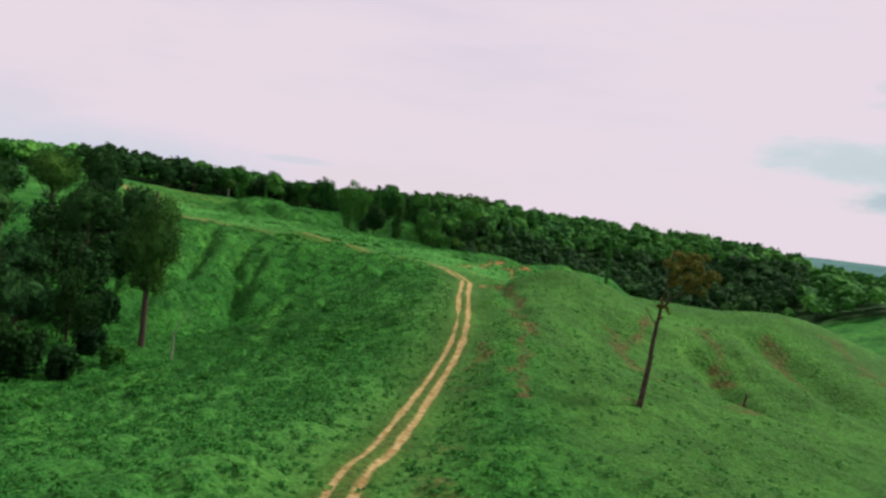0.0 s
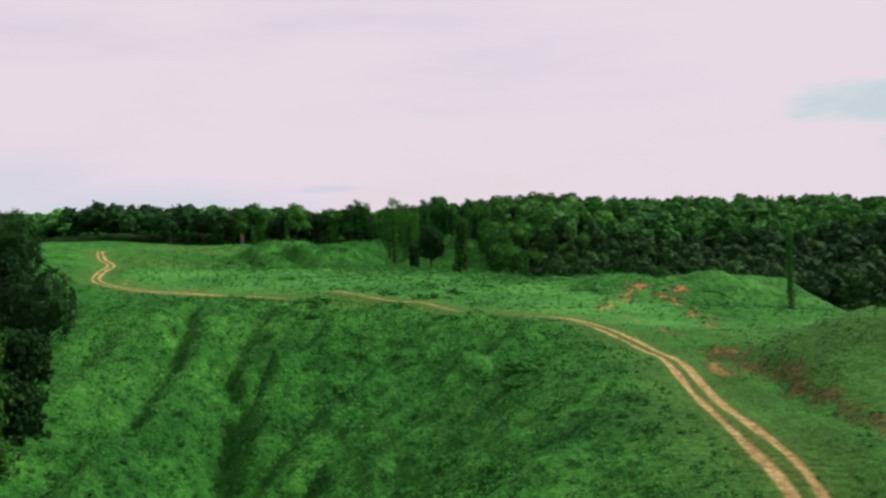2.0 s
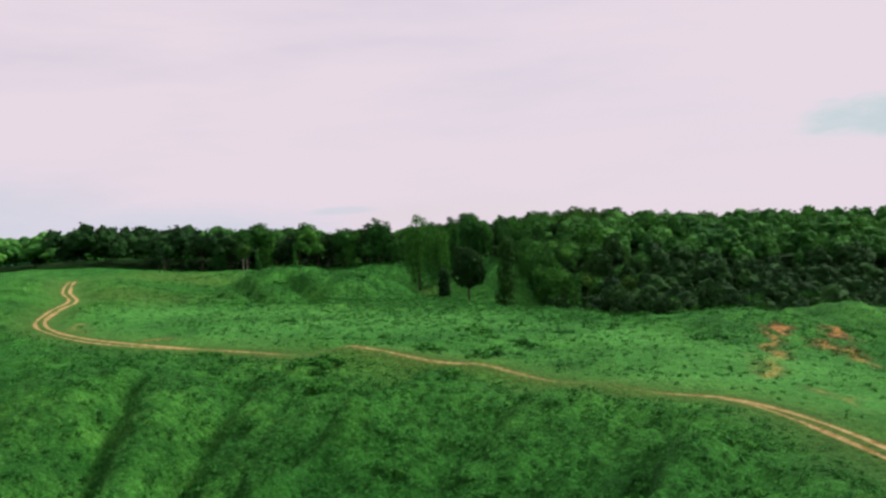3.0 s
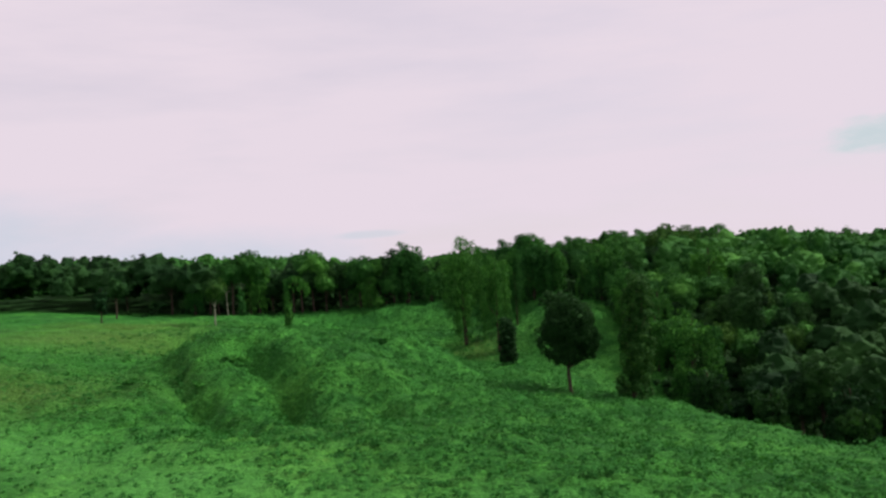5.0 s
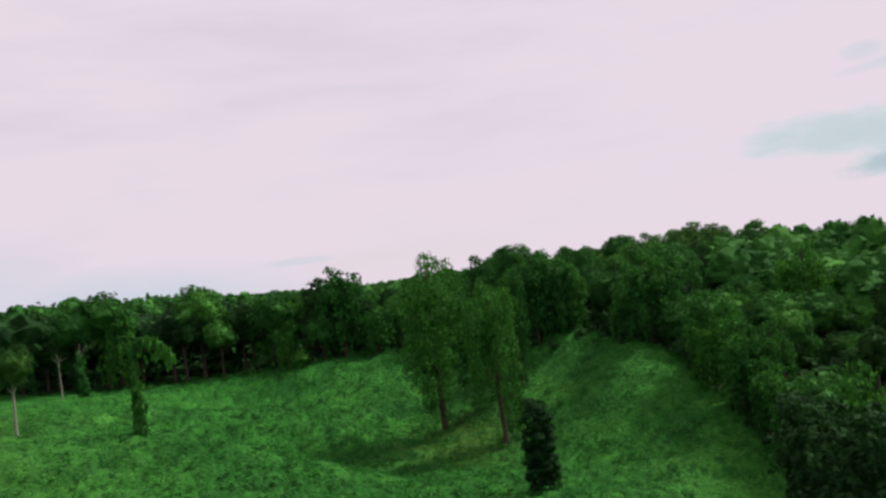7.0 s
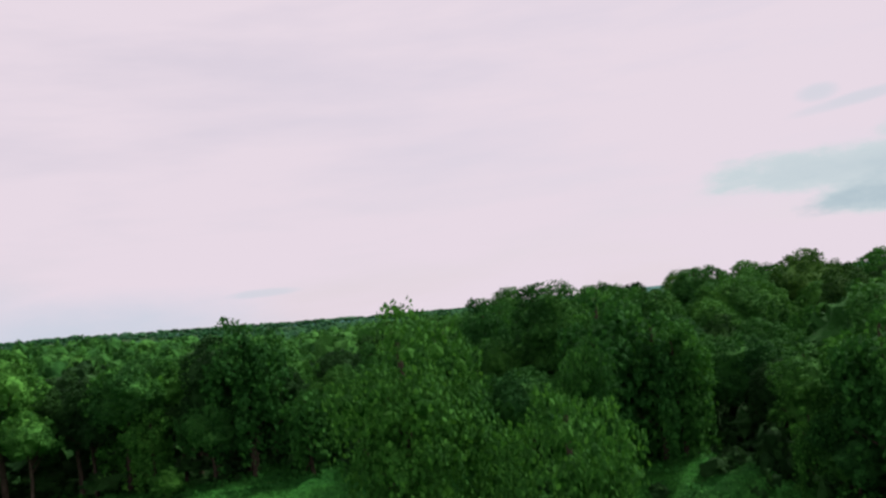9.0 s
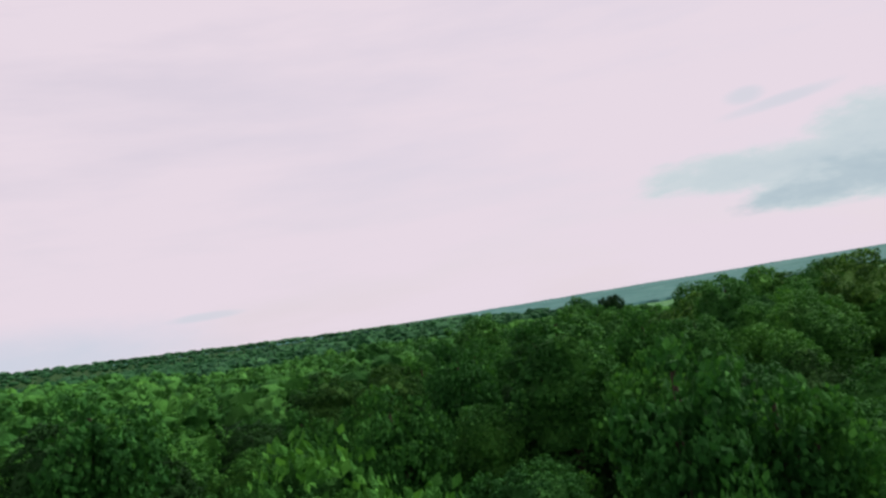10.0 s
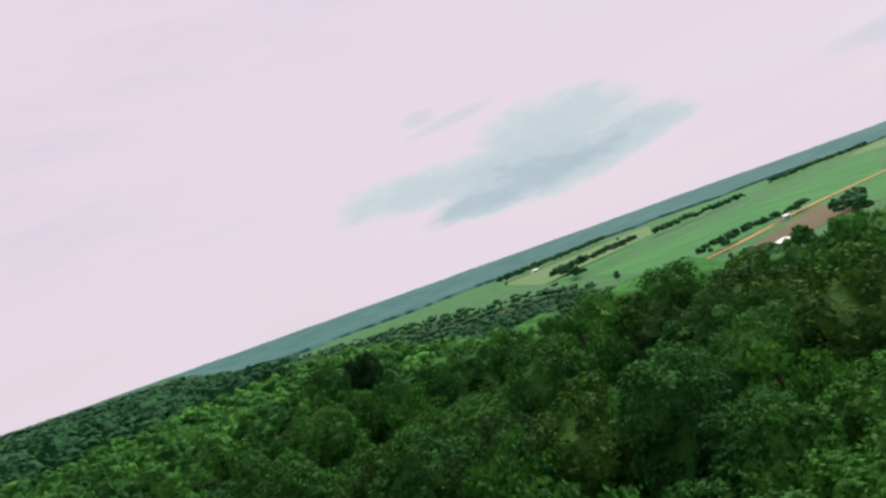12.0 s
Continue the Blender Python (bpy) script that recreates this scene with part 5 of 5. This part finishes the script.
sheet("field", [(700, 1500), (980, 2100), (1800, 2500), (1250, 1840)], FIELD_PALE, "pale yellowish pasture far out on the plain")
sheet("field", [(1300, 1850), (1850, 2500), (3000, 2900), (2100, 2000)], FIELD_GREEN, "green field far out on the plain")
sheet("field", [(2050, 1800), (2150, 1980), (3000, 2500), (2700, 2100)], FIELD_PALE, "pale pasture far out on the plain")
sheet("field", [(620, 1330), (720, 1500), (1230, 1780), (1050, 1640)], FIELD_GREEN, "strip of green field between tree rows")


def farm_road():
    line = curve_points([(440, 920), (475, 936), (600, 972), (788, 1046), (1029, 1107), (1500, 1235), (2100, 1400)], 20)
    d = np.gradient(line, axis=0)
    side = np.stack([d[:, 1], -d[:, 0]], 1) / np.linalg.norm(d, axis=1)[:, None]
    v = np.concatenate([np.column_stack([line + side * k * 6.5, np.full(len(line), 0.6)]) for k in (-1, 1)])
    n = len(line)
    i = np.arange(n - 1)
    return tagged(mesh_object("farm_road", v, np.stack([i, i + 1, i + 1 + n, i + n], 1), SAND), "straight sandy farm road across the plain", "road", kind="structure")


farm_road()


def tree_row(places, seed, size, label):
    """A row of field trees."""
    rng = np.random.default_rng(seed)
    pts = []
    for (x0, y0), (x1, y1) in zip(places, places[1:]):
        n = max(2, int(math.hypot(x1 - x0, y1 - y0) / 6))
        for k in range(n):
            u = (k + rng.uniform(0, 0.8)) / n
            pts.append((x0 + (x1 - x0) * u + rng.normal() * 4, y0 + (y1 - y0) * u + rng.normal() * 4, 0.0))
    return woods("tree_row", pts, seed, FAR_HAZE_LEAF, label, 24, 60, 0.03, size, 1.25, CAP3, 0.08, 0.95)


tree_row([(720, 1490), (860, 1600), (1069, 1691)], 51, 20, "row of trees between fields on the plain")
tree_row([(1091, 1660), (1272, 1730), (1476, 1775)], 52, 21, "row of trees between fields on the plain")
tree_row([(1900, 2050), (2200, 2170), (2600, 2230)], 53, 22, "distant row of trees on the plain")
tree_row([(515, 945), (560, 968), (629, 1000), (691, 1010), (770, 1034)], 54, 14, "row of dark trees along the farm road")
tree_row([(560, 800), (600, 862), (680, 900)], 55, 16, "clump of dark trees behind the shed")
tree_row([(395, 860), (420, 900), (470, 905)], 56, 14, "clump of trees at the bluff's foot")
tree_row([(1000, 2150), (1300, 2320), (1700, 2600)], 57, 22, "distant row of trees on the plain")
tree_row([(640, 1310), (700, 1420)], 58, 17, "clump of trees at the field's corner")


def field_tree(x, y, h, seed):
    t = make_tree("ball", h, seed, 900, FAR_HAZE_LEAF, "single rounded tree at a field's edge", leaf=0.4)
    stand(t, x, y)


field_tree(504, 1060, 14, 61)
field_tree(1150, 1900, 14, 62)
field_tree(900, 1950, 13, 63)
field_tree(1350, 2100, 14, 64)


def shed(x, y, turn, length, width, eaves, ridge):
    """A low white farm shed with a shallow gabled metal roof and open bays."""
    s = tagged(new("farm_shed"), "long low white-roofed farm shed on the plain", "shed")
    hl, hw = length / 2, width / 2

    def box(name, x0, x1, y0, y1, z0, z1, mat):
        v = [(a, b, c) for c in (z0, z1) for a, b in ((x0, y0), (x1, y0), (x1, y1), (x0, y1))]
        f = [(0, 3, 2, 1), (4, 5, 6, 7), (0, 1, 5, 4), (1, 2, 6, 5), (2, 3, 7, 6), (3, 0, 4, 7)]
        mesh_object(name, v, f, mat, s)

    box("wall", -hl, hl, hw - 0.15, hw, 0, eaves, WHITE_METAL)
    box("wall", -hl, -hl + 0.15, -hw, hw - 0.15, 0, eaves, WHITE_METAL)
    box("wall", hl - 0.15, hl, -hw, hw - 0.15, 0, eaves, WHITE_METAL)
    for k in range(6):
        px = -hl + 0.5 + k * (length - 1.2) / 5
        box("post", px, px + 0.2, -hw + 0.05, -hw + 0.25, 0, eaves, WHITE_METAL)
    for sgn in (-1, 1):
        v = [(-hl - 0.5, sgn * (hw + 0.5), eaves), (hl + 0.5, sgn * (hw + 0.5), eaves), (hl + 0.5, 0, ridge), (-hl - 0.5, 0, ridge)]
        v += [(a, b, c + 0.12) for a, b, c in v]
        f = [(0, 1, 2, 3), (7, 6, 5, 4), (0, 4, 5, 1), (1, 5, 6, 2), (2, 6, 7, 3), (3, 7, 4, 0)]
        mesh_object("roof", v, f, WHITE_METAL, s)
    s.matrix_world = pose(x, y, 0.3, 0, 0, turn)


shed(472, 822, 24, 30, 13, 4.0, 6.2)
shed(700, 1008, 10, 12, 8, 3.5, 5.0)
shed(1120, 2170, 20, 24, 12, 4.5, 6.5)


def distant_woods():
    """The wooded rim of the plain, miles off: one uneven canopy."""
    bearing = np.linspace(-45, 80, 900)
    depth = np.linspace(0, 1, 90) ** 1.3
    B, D = np.meshgrid(bearing, depth)
    first = np.interp(B, [10, 22, 50], [2300, 2450, 3500]) + 260 * fbm(B, B * 0, 3.0, 4, 63)
    r = first + (4770 - first) * D
    x, y = (r * np.sin(np.radians(B))).ravel(), (400 + r * np.cos(np.radians(B))).ravel()
    rng = np.random.default_rng(71)
    z = hills(x, y) + 9 + 3.0 * fbm(x, y, 160, 3, 64) + rng.normal(size=len(x)) * 0.8
    z[:900] = -1
    i = (np.arange(89)[:, None] * 900 + np.arange(899)[None, :]).ravel()
    return tagged(mesh_object("distant_woods", np.stack([x, y, z], 1), np.stack([i, i + 1, i + 901, i + 900], 1), HAZY_LEAF, smooth_faces=True), "woods along the plain's far rim, coloured blue-green for haze", "forest", kind="stuff")


distant_woods()
